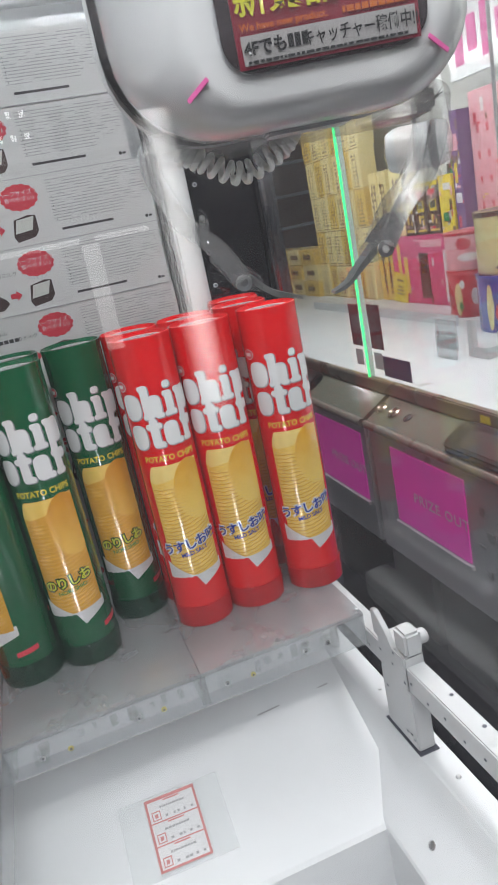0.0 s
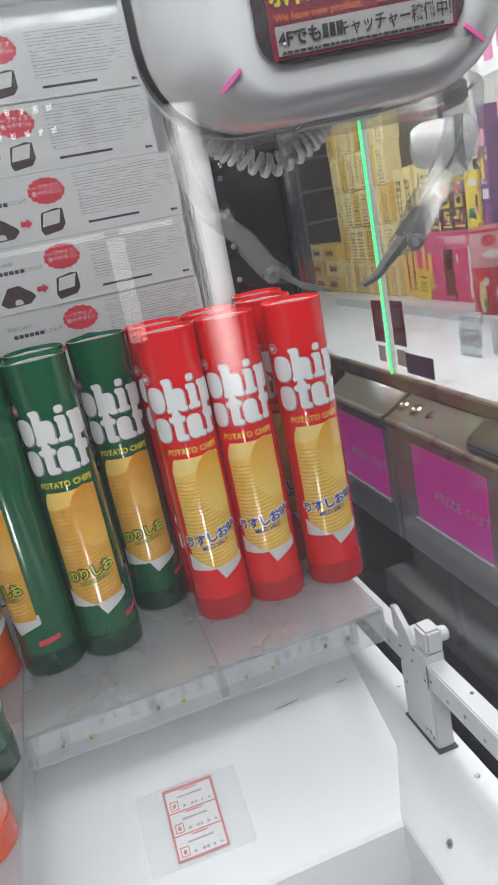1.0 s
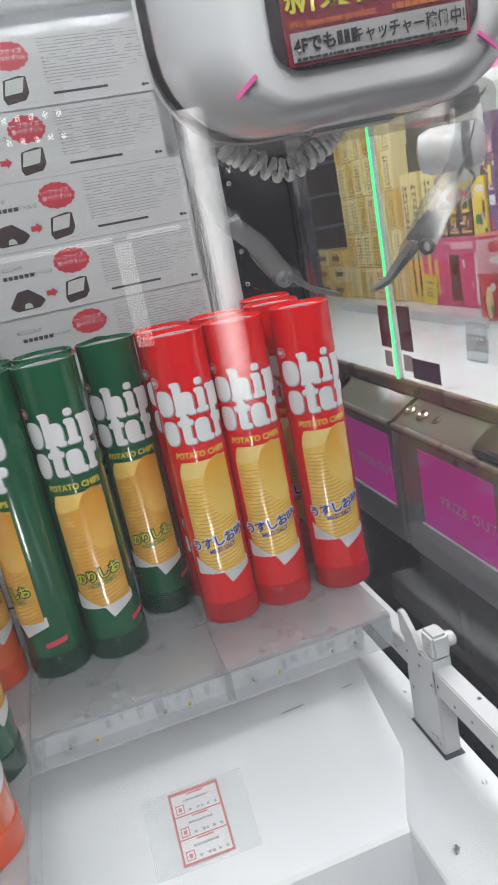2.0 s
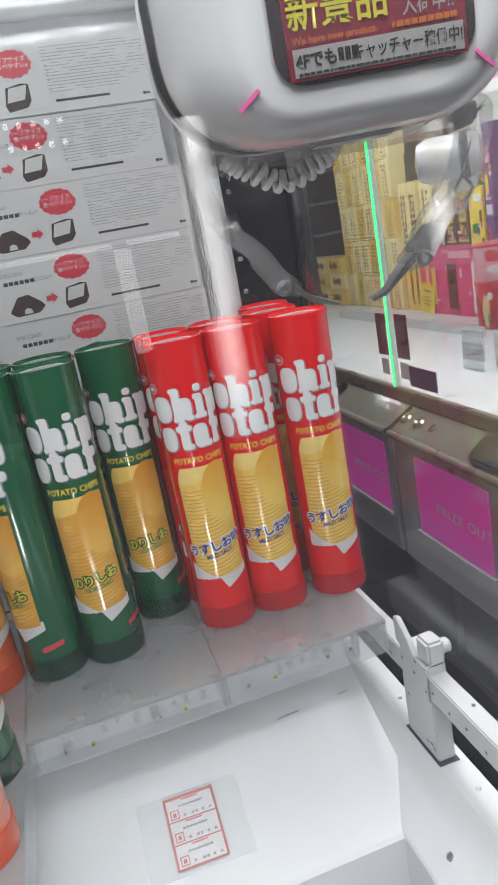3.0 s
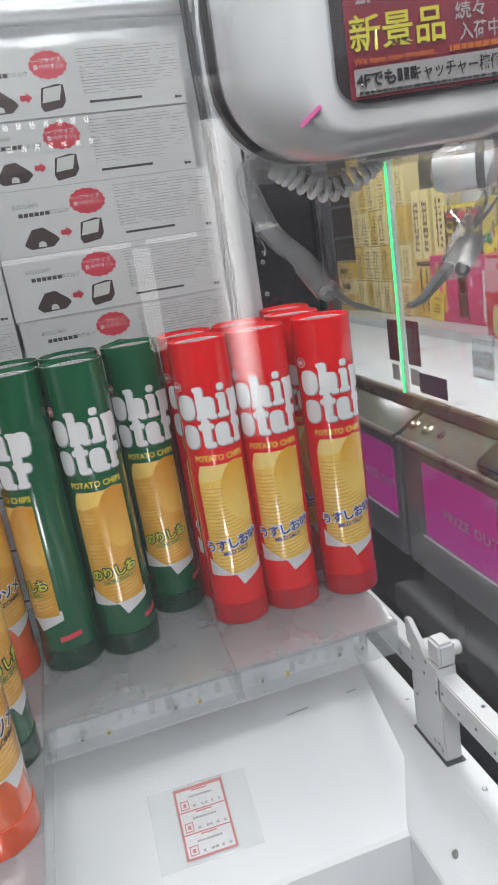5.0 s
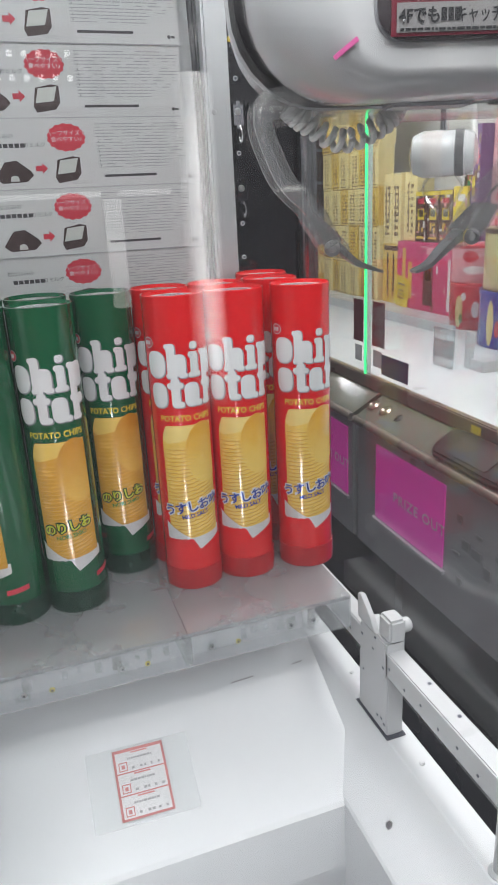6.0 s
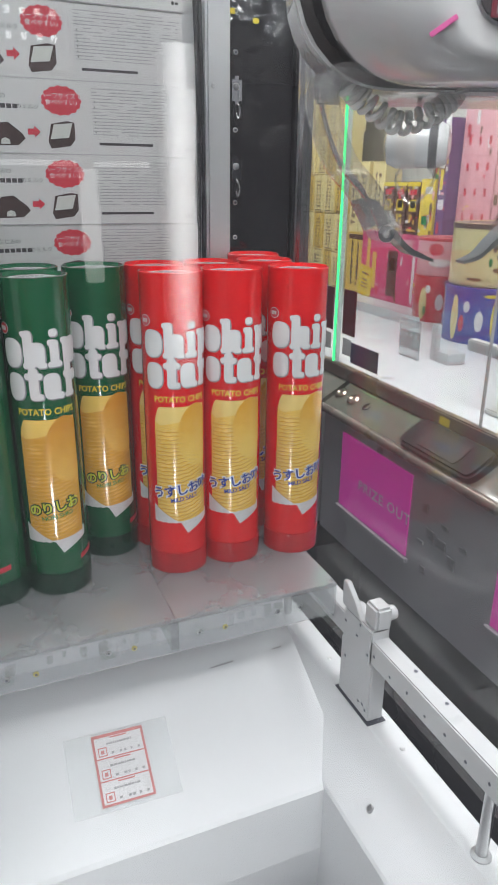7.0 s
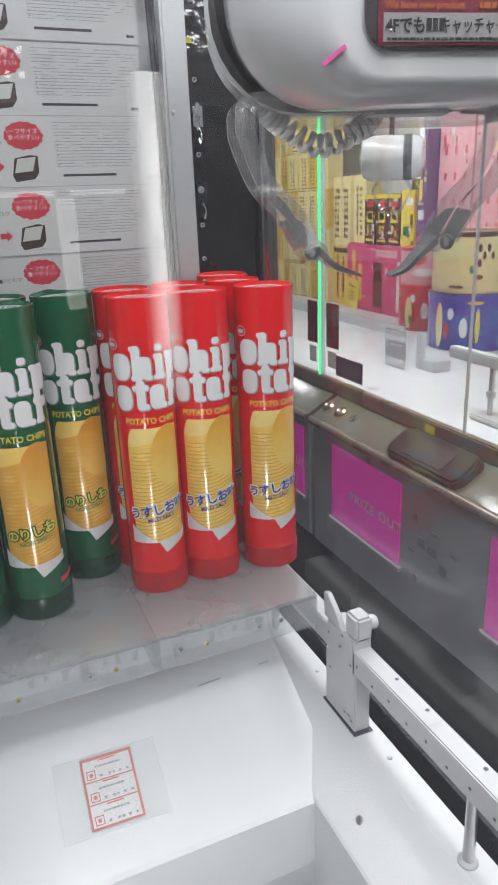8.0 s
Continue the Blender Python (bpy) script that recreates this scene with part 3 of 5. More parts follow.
def patch(x0, x1, low, high, n=22, rows=1, bm=None):
    """A print between two curves of x."""
    own = bmesh.new()
    cols = []
    for i in range(n + 1):
        x = x0 + (x1 - x0) * i / n
        a, b = low(x), high(x)
        cols.append([own.verts.new((x, 0, a + (b - a) * k / rows)) for k in range(rows + 1)])
    for p, q in zip(cols, cols[1:]):
        for k in range(rows):
            own.faces.new((p[k], q[k], q[k + 1], p[k + 1]))
    return merge(bm, own)


def emblem(grow, shift):
    """Two rows of plump slab-footed blocks in the rhythm of the printed emblem: (x, z, width, height) in millimetres."""
    bm = bmesh.new()
    upper = ((-28.5, 265, 22, 28), (-11, 269, 8.8, 36), (-13.5, 284, 8, 5), (-3, 264, 14.5, 23), (-11, 253.3, 12, 5.5), (1, 253.3, 9, 5.5),
             (13.5, 264, 9, 26), (13.5, 253.3, 14.5, 5.5), (11, 274.6, 8, 5.5), (13.5, 283.8, 8.8, 7.4), (27, 258.5, 8.8, 38), (34.5, 265, 17, 26), (24.5, 275.6, 8, 5.5), (27, 241.6, 12, 5.5))
    lower = ((-27.5, 232, 19.5, 27), (-8.5, 235, 9.2, 32), (-8.5, 242.6, 17.5, 6.4), (-6, 222, 12, 6.4), (8.8, 232, 16.5, 26), (16.5, 222, 8, 6.4),
             (27.5, 232, 8.8, 26), (27.5, 222, 12, 5.8), (34, 240, 10, 10.5), (24.5, 243, 8, 5.5))
    for i, (cx, cz, w, h) in enumerate(upper + lower):
        w, h = w * 0.001 + 2 * grow, h * 0.001 + 2 * grow
        r = 0.44 * min(w, h)
        cx, cz = cx * 0.001 + shift, cz * 0.001 - shift
        half = lambda x: h / 2 - r + math.sqrt(max(0.0, r * r - max(0.0, abs(x - cx) - (w / 2 - r)) ** 2))
        own = patch(cx - w / 2, cx + w / 2, lambda x: cz - half(x), lambda x: cz + half(x), 16, 1)
        merge(bm, own, Matrix.Translation((0, -0.000008 * i, 0)))
    return bm


def chip_top(x):
    """Upper outline of the printed stack, with a rounded corner."""
    return 0.1985 - 0.017 * max(0.0, (-0.0215 - x) / 0.0075) ** 2.2


def chip_bottom(x):
    return max(0.066, 0.066 - 0.68 * (x + 0.006), 0.066 + 0.13 * x)


def chip_lean(x, s):
    return 0.1655 + s * 0.035 * math.sqrt(max(0.0, 1 - ((x - 0.0175) / 0.0215) ** 2))


def paper_edge(x):
    """Lower edge of the torn paper: a level strip, then one pointed flap."""
    if x < -0.0025:
        return 0.0640 + 0.0005 * math.sin(x * 900)
    if x < 0.005:
        return 0.0640 - 1.87 * (x + 0.0025)
    return 0.050 + 0.013 * ((x - 0.005) / 0.028) ** 0.8


def can(colour, chip, flavour, latin, ink, back_ink, latin_ink, tail, cap, face):
    c = thing("snack_can", 0, 0, 0)
    R, H = CAN_R, CAN_H
    part("tube", lathe([(R - 0.003, 0), (R - 0.0006, 0.0006), (R, 0.003), (R, H - 0.006), (R + 0.0005, H - 0.003), (R + 0.0004, H - 0.0006), (R - 0.0012, H), (R - 0.0022, H - 0.004), (R - 0.003, H - 0.0045)], 48), colour, c, smooth=True)
    part("base_cap", lathe([(R + 0.0002, 0.0), (R + 0.0010, 0.0008), (R + 0.0010, 0.0240), (R + 0.0007, 0.0252), (R - 0.0004, 0.0255)], 48), cap, c, "darker glossy base cap", smooth=True)
    lid = part("lid_label", lathe([(R - 0.0062, H - 0.0044), (R - 0.0062, H - 0.0040), (R - 0.0070, H - 0.0038)], 36), PRINT_WHITE, c, "white printed paper disc under the lid")
    bm = bmesh.new()
    rl = random.Random(7)
    for row in range(5):
        x = -0.019 + 0.003 * abs(row - 2)
        while x < 0.019 - 0.003 * abs(row - 2):
            w = rl.uniform(0.002, 0.006)
            box(x, -0.017 + row * 0.0074, H - 0.0038, x + w, -0.0125 + row * 0.0074, H - 0.0035, bm=bm)
            x += w + 0.0014
    part("lid_print", bm, PRINT_SHADE, lid)
    part("emblem_shade", wrapped(emblem(0.0007, 0.0007), 0.00022), PRINT_SHADE, c, "grey shade of the emblem", smooth=True)
    part("emblem", wrapped(emblem(0.0, 0.0), 0.00042), PRINT_WHITE, c, "plump white emblem shapes", smooth=True)
    # round maker's badge
    bm = bmesh.new()
    flat(ellipse(-0.0375, 0.2875, 0.0072, 0.0058), None, bm)
    badge = part("badge", wrapped(bm, 0.0003), PRINT_WHITE, c, "small oval badge")
    bm = bmesh.new()
    flat(ellipse(-0.0375, 0.2875, 0.0065, 0.0051), None, bm)
    part("badge_fill", wrapped(bm, 0.00045), INK_RED, badge)
    bm = bmesh.new()
    for x in (-0.0410, -0.0383, -0.0356):
        slab(x, 0.2856, x + 0.0018, 0.2895, bm)
    part("badge_bars", wrapped(bm, 0.0006), PRINT_WHITE, badge)
    bm = letters("POTATO CHIPS", 0.0092, spacing=1.0, bold=0.00022)
    bmesh.ops.transform(bm, verts=bm.verts[:], matrix=Matrix.Translation((0.001, 0, 0.2062)) @ Matrix.Diagonal((0.92, 1, 1, 1)))
    part("subtitle", wrapped(bm, 0.0003), PRINT_YELLOW, c, "yellow capitals")
    # torn paper below the chips
    bm = patch(-0.0340, 0.0330, paper_edge, lambda x: chip_bottom(x) + (0.004 if x > -0.0285 else 0.0), 80)
    part("torn_paper", wrapped(bm, 0.00015), PAPER_GREY, c, "printed torn white paper")
    # chips: stack with its edges, the top chip, one chip leaning in front
    bm = patch(-0.0290, 0.0300, chip_bottom, lambda x: max(chip_top(x), chip_lean(x, 1) if x > -0.0035 else 0), 60, 6)
    picture = part("chip_picture", wrapped(bm, 0.0003), chip, c, "printed stack of golden chips", smooth=True)
    shade, shine = bmesh.new(), bmesh.new()
    for i in range(24):
        z = 0.0685 + i * 0.0045
        wave = lambda x: max(chip_bottom(x) + 0.0003, z + 0.16 * x + 5.0 * x * x + 0.0005 * math.sin(x * 520 + 1.7 * i))
        patch(-0.0290 - 0.0006 * (i % 2), 0.0297, lambda x: wave(x) - 0.0005, lambda x: wave(x) + 0.0004, 24, 1, shade)
        patch(-0.0288, 0.0290, lambda x: wave(x) + 0.0013, lambda x: wave(x) + 0.0024, 24, 1, shine)
    part("ribs", wrapped(shade, 0.00045), CHIP_RIB, picture)
    part("rib_lights", wrapped(shine, 0.00042), CHIP_MID if chip is CHIP else CHIP_TOAST, picture)
    bm = patch(-0.0285, 0.0120, lambda x: min(chip_top(x) - 0.0004, 0.1765 + 0.22 * (x + 0.0285) + 0.006 * max(0, (-0.022 - x) / 0.007)), lambda x: chip_top(x) - 0.0003, 22, 2)
    part("top_chip", wrapped(bm, 0.0006), CHIP_LIGHT if chip is CHIP else CHIP_MID, picture, smooth=True)
    bm = patch(-0.0039, 0.0299, lambda x: chip_lean(x, -1), lambda x: chip_lean(x, 1), 30, 6)
    part("leaning_chip", wrapped(bm, 0.00075), face, picture, smooth=True)
    # flavour lettering
    lean = pose(0, 0, 0, 0, -9, 0)
    bm = letters(flavour, 0.0140, spacing=0.86, bold=0.0016)
    bmesh.ops.transform(bm, verts=bm.verts[:], matrix=Matrix.Translation((-0.0005, 0, 0.1035)) @ lean)
    part("flavour_outline", wrapped(bm, 0.0009), back_ink, c)
    bm = letters(flavour, 0.0140, spacing=0.86, bold=0.0003)
    bmesh.ops.transform(bm, verts=bm.verts[:], matrix=Matrix.Translation((-0.0005, 0, 0.1035)) @ lean)
    part("flavour_letters", wrapped(bm, 0.00115), ink, c)
    bm = letters(latin, 0.0068, spacing=0.95, bold=0.00015)
    bmesh.ops.transform(bm, verts=bm.verts[:], matrix=Matrix.Translation((0.002, 0, 0.0935)) @ lean)
    part("flavour_latin", wrapped(bm, 0.0010), latin_ink, c)
    # small red strip low on the side
    if tail:
        bm = patch(0.024, 0.048, lambda x: 0.0365 + 0.14 * (x - 0.024), lambda x: 0.0425 + 0.14 * (x - 0.024), 8)
        part("side_strip", wrapped(bm, 0.0003), tail, c)
    return c


can_red = tagged(can(CAN_RED, CHIP, "うすしお味", "MILD SALT", INK_BLUE, PRINT_WHITE, INK_BLUE, None, CAP_RED, CHIP_GOLD), "tall red potato chip can with a printed chip stack", "snack can", "snack cans")
can_green = tagged(can(CAN_GREEN, CHIP_TAN, "のりしお", "NORI SHIO", INK_LIME, INK_PINE, INK_GREEN, INK_RED, CAP_GREEN, CHIP_BROWN), "tall green potato chip can with a printed chip stack", "snack can", "snack cans")
can_orange = tagged(can(CAN_ORANGE, CHIP_TAN, "コンソメ", "CONSOMME", INK_BLACK, PRINT_WHITE, INK_BLACK, None, CAP_ORANGE, CHIP_BROWN), "tall orange potato chip can with a printed chip stack", "snack can", "snack cans")


def place_cans(proto, spots):
    for i, (x, y, az) in enumerate(spots):
        m = pose(x, y, SHELF, 0, 0, az)
        if i == 0:
            proto.matrix_basis = m
        else:
            copy_thing(proto, m)


place_cans(can_red, [(0.069, 0.702, -5), (0.1355, 0.702, -12), (0.211, 0.696, -9), (0.069, 0.768, -5), (0.1355, 0.768, 20), (0.205, 0.775, -28), (0.219, 0.842, 0)])
place_cans(can_green, [(-0.066, 0.708, -5), (0.003, 0.770, -6), (-0.1325, 0.709, -58), (-0.066, 0.776, 10), (-0.1325, 0.777, 0), (-0.205, 0.562, 48)])
place_cans(can_orange, [(-0.2050, 0.716, 30), (-0.205, 0.470, 45)])


# ---- stacked cartons at the back ----
def carton(w, h, d):
    c = thing("carton", 0, 0, 0)
    body = part("body", box(-w / 2, 0, 0, w / 2, d, h, 0.0006), CARD, c)
    on = lambda m=None: Matrix.Translation((0, -0.0002, 0)) @ (m or Matrix())
    # scalloped red badge with white letters
    bm = bmesh.new()
    flat(ellipse(-0.021, 0.0545, 0.0212, 0.0145, 60, 15, 0.045), on(), bm)
    flat([(-0.024, 0.045), (-0.018, 0.045), (-0.0195, 0.0405)], on(), bm)
    badge = part("badge", bm, INK_RED, body, "scalloped red speech badge")
    bm = letters("ハーフサイズで\n食べやすい♪", 0.0064)
    bmesh.ops.transform(bm, verts=bm.verts[:], matrix=Matrix.Translation((-0.021, -0.0005, 0.0555)))
    part("badge_letters", bm, PRINT_WHITE, badge)
    bm = bmesh.new()
    flat([(-0.059, 0.0195), (-0.052, 0.0195), (-0.052, 0.0165), (-0.0455, 0.0225), (-0.052, 0.0285), (-0.052, 0.0255), (-0.059, 0.0255)], on(), bm)
    part("arrow", bm, INK_RED, body)
    bm = letters("おなじみの", 0.0062)
    bmesh.ops.transform(bm, verts=bm.verts[:], matrix=Matrix.Translation((-0.094, -0.0004, 0.0565)))
    part("caption", bm, INK_DARK, body)
    bm = letters("のミルク", 0.0062)
    bmesh.ops.transform(bm, verts=bm.verts[:], matrix=Matrix.Translation((-0.057, -0.0004, 0.0470)))
    part("caption", bm, INK_DARK, body)
    bm = bmesh.new()
    for i in range(6):
        slab(-0.1035 + i * 0.0062, 0.0448, -0.0985 + i * 0.0062, 0.0492, bm, on())
    part("name_bars", bm, INK_DARK, body)
    bm = letters("ミルクチョコ", 0.0040)
    bmesh.ops.transform(bm, verts=bm.verts[:], matrix=Matrix.Translation((-0.008, -0.0004, 0.0060)))
    part("caption", bm, INK_GREY, body)
    bm = letters("ミルククリーム", 0.0036)
    bmesh.ops.transform(bm, verts=bm.verts[:], matrix=Matrix.Translation((-0.034, -0.0004, 0.0375)))
    part("caption", bm, INK_GREY, body)
    # two pieces of chocolate, as printed
    bm = bmesh.new()
    flat([(-0.104, 0.0135), (-0.097, 0.0075), (-0.070, 0.0085), (-0.062, 0.0155), (-0.065, 0.0205), (-0.079, 0.0315), (-0.092, 0.0300)], on(), bm)
    flat([(-0.038, 0.0125), (-0.035, 0.0060), (-0.014, 0.0090), (-0.0085, 0.0160), (-0.0085, 0.0330), (-0.0165, 0.0345), (-0.034, 0.0310)], on(), bm)
    choc = part("chocolate_print", bm, CHOC, body)
    bm = bmesh.new()
    flat([(-0.0355, 0.0155), (-0.0155, 0.0175), (-0.0105, 0.0325), (-0.0310, 0.0305)], on(Matrix.Translation((0, -0.0002, 0))), bm)
    flat([(-0.088, 0.0095), (-0.078, 0.0095), (-0.079, 0.0145), (-0.083, 0.0160), (-0.087, 0.0145)], on(Matrix.Translation((0, -0.0002, 0))), bm)
    part("cream_print", bm, CHOC_TOP, choc)
    # fine print as rows of bars
    rc = random.Random(11)
    bm = bmesh.new()
    for row in range(15):
        z = 0.0675 - row * 0.0033
        x = 0.012
        while x < 0.128:
            l = rc.uniform(0.002, 0.011)
            if rc.random() < (0.86 if x < 0.095 else 0.55) and not (x > 0.1 and row > 11):
                slab(x, z, min(x + l, 0.129), z + 0.0009, bm, on())
            x += l + 0.0011
    part("fine_print", bm, FINE, body)
    bm = bmesh.new()
    slab(0.018, 0.0108, 0.080, 0.0135, bm, on())
    for row in range(7):
        slab(0.0145, 0.023 + row * 0.0052, 0.0155, 0.0242 + row * 0.0052, bm, on())
    flat(ellipse(0.121, 0.0085, 0.0020, 0.0020, 12), on(), bm)
    slab(0.1235, 0.0072, 0.1275, 0.0096, bm, on())
    part("dark_bar", bm, INK_DARK, body)
    part("bottom_shadow_line", box(-w / 2 + 0.001, -0.0004, 0.0002, w / 2 - 0.001, 0, 0.0011), INK_GREY, body)
    return c


carton_first = tagged(carton(0.266, 0.0742, 0.045), "flat white printed chocolate carton in a stack", "carton", "stacked cartons")
n = 0
for x in (0.017, -0.2520):
    for row in range(10):
        nudge = (0.0, 0.0025, -0.001, -0.012, 0.0, 0.002, -0.001, 0.001, -0.013, -0.012)[row]
        m = pose(x + nudge * (x > 0), 0.8585 + 0.0008 * (row % 3), 0.782 + 0.0745 * row, 0, 0, 0)
        if n == 0:
            carton_first.matrix_basis = m
        else:
            copy_thing(carton_first, m)
        n += 1

# ---- rail with bracket ----
rail = thing("guide_rail", 0.2415, 0.45, 0.708, 0, "white perforated metal rail on a steel rod and slotted bracket", "rail")
bar = part("bar", box(-0.0105, -0.30, 0.078, 0.0105, 0.40, 0.108, 0.0015), WHITE_METAL, rail)
for i in range(22):
    hole = part("hole", lathe([(0.0018, 0), (0.0018, 0.0004), (0.0012, 0.0005)], 10), DARK, bar)
    hole.matrix_basis = pose(-0.0106, -0.29 + i * 0.0302, 0.092 - 0.004 * (i % 2), 0, -90, 0)
for y in (-0.20, -0.11, -0.03, 0.02):
    hole = part("hole", lathe([(0.0022, 0), (0.0022, 0.0004), (0.0014, 0.0005)], 10), DARK, bar)
    hole.matrix_basis = pose(0.004, y, 0.108)
rodp = part("steel_post", rod((-0.002, -0.105, 0.002), (-0.002, -0.105, 0.078), 0.0055, 18), STEEL, rail, "steel rod", smooth=True)
part("collar", lathe([(0.0095, 0), (0.0095, 0.002), (0.0065, 0.004)], 18), WHITE_METAL, rodp).matrix_basis = pose(-0.002, -0.105, 0)
rodq = part("steel_post", rod((-0.002, 0.30, 0.002), (-0.002, 0.30, 0.078), 0.0055, 18), STEEL, rail, "steel rod", smooth=True)
bm = bmesh.new()
box(-0.0115, 0.074, 0.002, 0.0085, 0.139, 0.078, 0.0015, bm)
box(-0.0125, 0.078, 0.0755, 0.0115, 0.135, 0.120, 0.002, bm)
bracket = part("bracket", bm, WHITE_METAL, rail, "white bracket")
part("clamp_block", box(-0.010, 0.074, 0.1205, 0.010, 0.099, 0.148, 0.003), WHITE_METAL, bracket)
part("fin", prism([(0.098, 0.1202), (0.138, 0.1202), (0.139, 0.150), (0.131, 0.152), (0.110, 0.136)], 0.006, pose(-0.008, 0, 0, 0, 0, 90), None, 0.0008), WHITE_METAL, bracket)
knob = part("knob", lathe([(0.0075, 0), (0.008, 0.002), (0.008, 0.009), (0.006, 0.011)], 16), WHITE_METAL, bracket, smooth=True)
knob.matrix_basis = pose(0.010, 0.086, 0.133, 0, 90, 0)
part("foot_slot", box(-0.0135, 0.070, 0.0004, 0.0105, 0.143, 0.0016), DARK, bracket, "dark slot round the bracket's foot")
for y, z in ((0.080, 0.014), (0.086, 0.018), (0.095, 0.016), (0.128, 0.055), (0.082, 0.088), (0.105, 0.098), (0.13, 0.102), (0.10, 0.115)):
    s = part("bracket_hole", box(-0.0002, -0.0016, -0.0014, 0.0002, 0.0016, 0.0014), DARK, bracket)
    s.matrix_basis = pose(-0.0119 if z < 0.075 else -0.0129, y, z)

# ---- claw ----
claw = thing("claw_unit", 0.111, 0.32, 1.318, -13, "white crane claw unit with sign and clear plastic arms", "claw")


def loft(sections, bm=None):
    """Skin through rounded outlines: (y, half width, z low, z high, corner radius)."""
    own = bmesh.new()
    rings = []
    for y, w, z0, z1, r in sections:
        rings.append([own.verts.new((x, y, z + (z0 + z1) / 2)) for x, z in rounded(2 * w, z1 - z0, r, 7)])
    k = len(rings[0])
    for a, b in zip(rings, rings[1:]):
        for i in range(k):
            own.faces.new((a[i], a[(i + 1) % k], b[(i + 1) % k], b[i]))
    own.faces.new(rings[0])
    own.faces.new(rings[-1])
    return merge(bm, own)


shell = part("shell", loft([(-0.0785, 0.046, 0.006, 0.108, 0.022), (-0.0780, 0.052, 0.003, 0.112, 0.025), (-0.074, 0.058, -0.0005, 0.116, 0.03), (-0.064, 0.067, -0.003, 0.120, 0.036), (-0.045, 0.0745, -0.003, 0.122, 0.041), (-0.024, 0.0795, -0.001, 0.123, 0.044), (-0.014, 0.0805, 0.001, 0.123, 0.045), (-0.012, 0.0795, 0.002, 0.122, 0.045)]), HEAD_WHITE, claw, "glossy white plastic shell", smooth=True)
part("seam_body", loft([(-0.013, 0.0785, 0.003, 0.121, 0.044), (-0.009, 0.0840, 0.002, 0.122, 0.046), (0.006, 0.0848, 0.002, 0.122, 0.046)]), COIN_BLACK, claw, "black inner body", smooth=True)
part("rear_shell", loft([(0.0055, 0.0846, 0.003, 0.120, 0.046), (0.008, 0.0866, 0.001, 0.122, 0.048), (0.05, 0.081, 0.004, 0.120, 0.045), (0.072, 0.062, 0.012, 0.112, 0.035)]), HEAD_WHITE, claw, smooth=True)
part("hoist", rod((0, 0.01, 0.115), (0, 0.01, 0.48), 0.02), STEEL, claw)
frame_ring = part("sign_frame", prism([(x + 0.0040, z + 0.0548) for x, z in rounded(0.0812, 0.0822, 0.012, 6)], 0.003, Matrix.Translation((0, -0.0797, 0)), None, 0.0008), GREY_METAL, claw, "thin grey frame", smooth=True)
screen = part("screen", prism([(x + 0.0040, z + 0.0548) for x, z in rounded(0.0796, 0.0806, 0.0115, 6)], 0.002, Matrix.Translation((0, -0.0802, 0))), SCREEN, claw, "dark recessed sign window")
sign = part("sign", box(-0.0305, -0.0808, 0.0160, 0.0400, -0.0803, 0.088), SIGN_RED, screen, "red printed sign with yellow and white letters")
bm = bmesh.new()
slab(-0.0285, 0.0172, 0.0385, 0.0272, bm, Matrix.Translation((0, -0.0809, 0)))
part("white_band", bm, DIM_WHITE, screen)


def sign_text(text, size, x, z, material, bold=0.0, sx=1.0):
    bm = letters(text, size, bold=bold)
    bmesh.ops.transform(bm, verts=bm.verts[:], matrix=Matrix.Translation((x + 0.003, -0.0816, z - 0.0028)) @ Matrix.Diagonal((sx, 1, 1, 1)))
    part("sign_letters", bm, material, screen)


sign_text("新景品", 0.0140, -0.0125, 0.0415, mat("yellow_sign_ink", (0.40, 0.37, 0.02), 0.35, vary=0.03), 0.0002, 0.95)
sign_text("続々", 0.0066, 0.0175, 0.0450, DIM_WHITE, 0.0001)
sign_text("入荷中!!", 0.0068, 0.0225, 0.0375, DIM_WHITE, 0.0001, 0.85)
sign_text("4Fでも", 0.0062, -0.0225, 0.0252, INK_BLACK, 0.0002, 0.9)
sign_text("キャッチャー稼働中!!", 0.0062, 0.0140, 0.0252, INK_BLACK, 0.0001, 0.76)
sign_text("2Fコーナーの", 0.0095, -0.002, 0.0560, DIM_WHITE, 0.0001, 0.95)
sign_text("We have new product.", 0.0036, -0.0145, 0.0325, SIGN_ORANGE, 0.0001)
bm = bmesh.new()
for x in (-0.0140, -0.0113, -0.0086):
    slab(x, 0.0243, x + 0.0021, 0.0288, bm, Matrix.Translation((0.003, -0.0812, -0.0035)))
rs = random.Random(3)
x = -0.030
while x < 0.031:
    w = rs.uniform(0.0008, 0.003)
    slab(x, 0.0212, x + w, 0.0221, bm, Matrix.Translation((0.003, -0.0812, -0.0035)))
    x += w + 0.0006
part("sign_bars", bm, INK_BLACK, screen)
bm = bmesh.new()
x = 0.008
while x < 0.033:
    w = rs.uniform(0.001, 0.003)
    slab(x, 0.0322, x + w, 0.0343, bm, Matrix.Translation((0.003, -0.0812, -0.0035)))
    x += w + 0.0006
part("sign_bars", bm, SIGN_ORANGE, screen)
for s in (-1, 1):
    mark = part("pink_mark", box(-0.0056, -0.0003, -0.0010, 0.0056, 0.0003, 0.0010, 0.0002), PINK, claw, "short pink line")
    mark.matrix_basis = pose(s * 0.0475, -0.0780, 0.0130, 0, 33 * s, s * 22)
part("underside_slot", box(-0.019, -0.045, -0.0045, 0.019, -0.030, -0.0015, 0.001), GREY_METAL, claw, "grey slot under the shell")
part("mount_plate", box(-0.070, -0.012, -0.004, 0.070, 0.030, 0.008, 0.002), ARM_CLEAR, claw, "clear mounting plate")


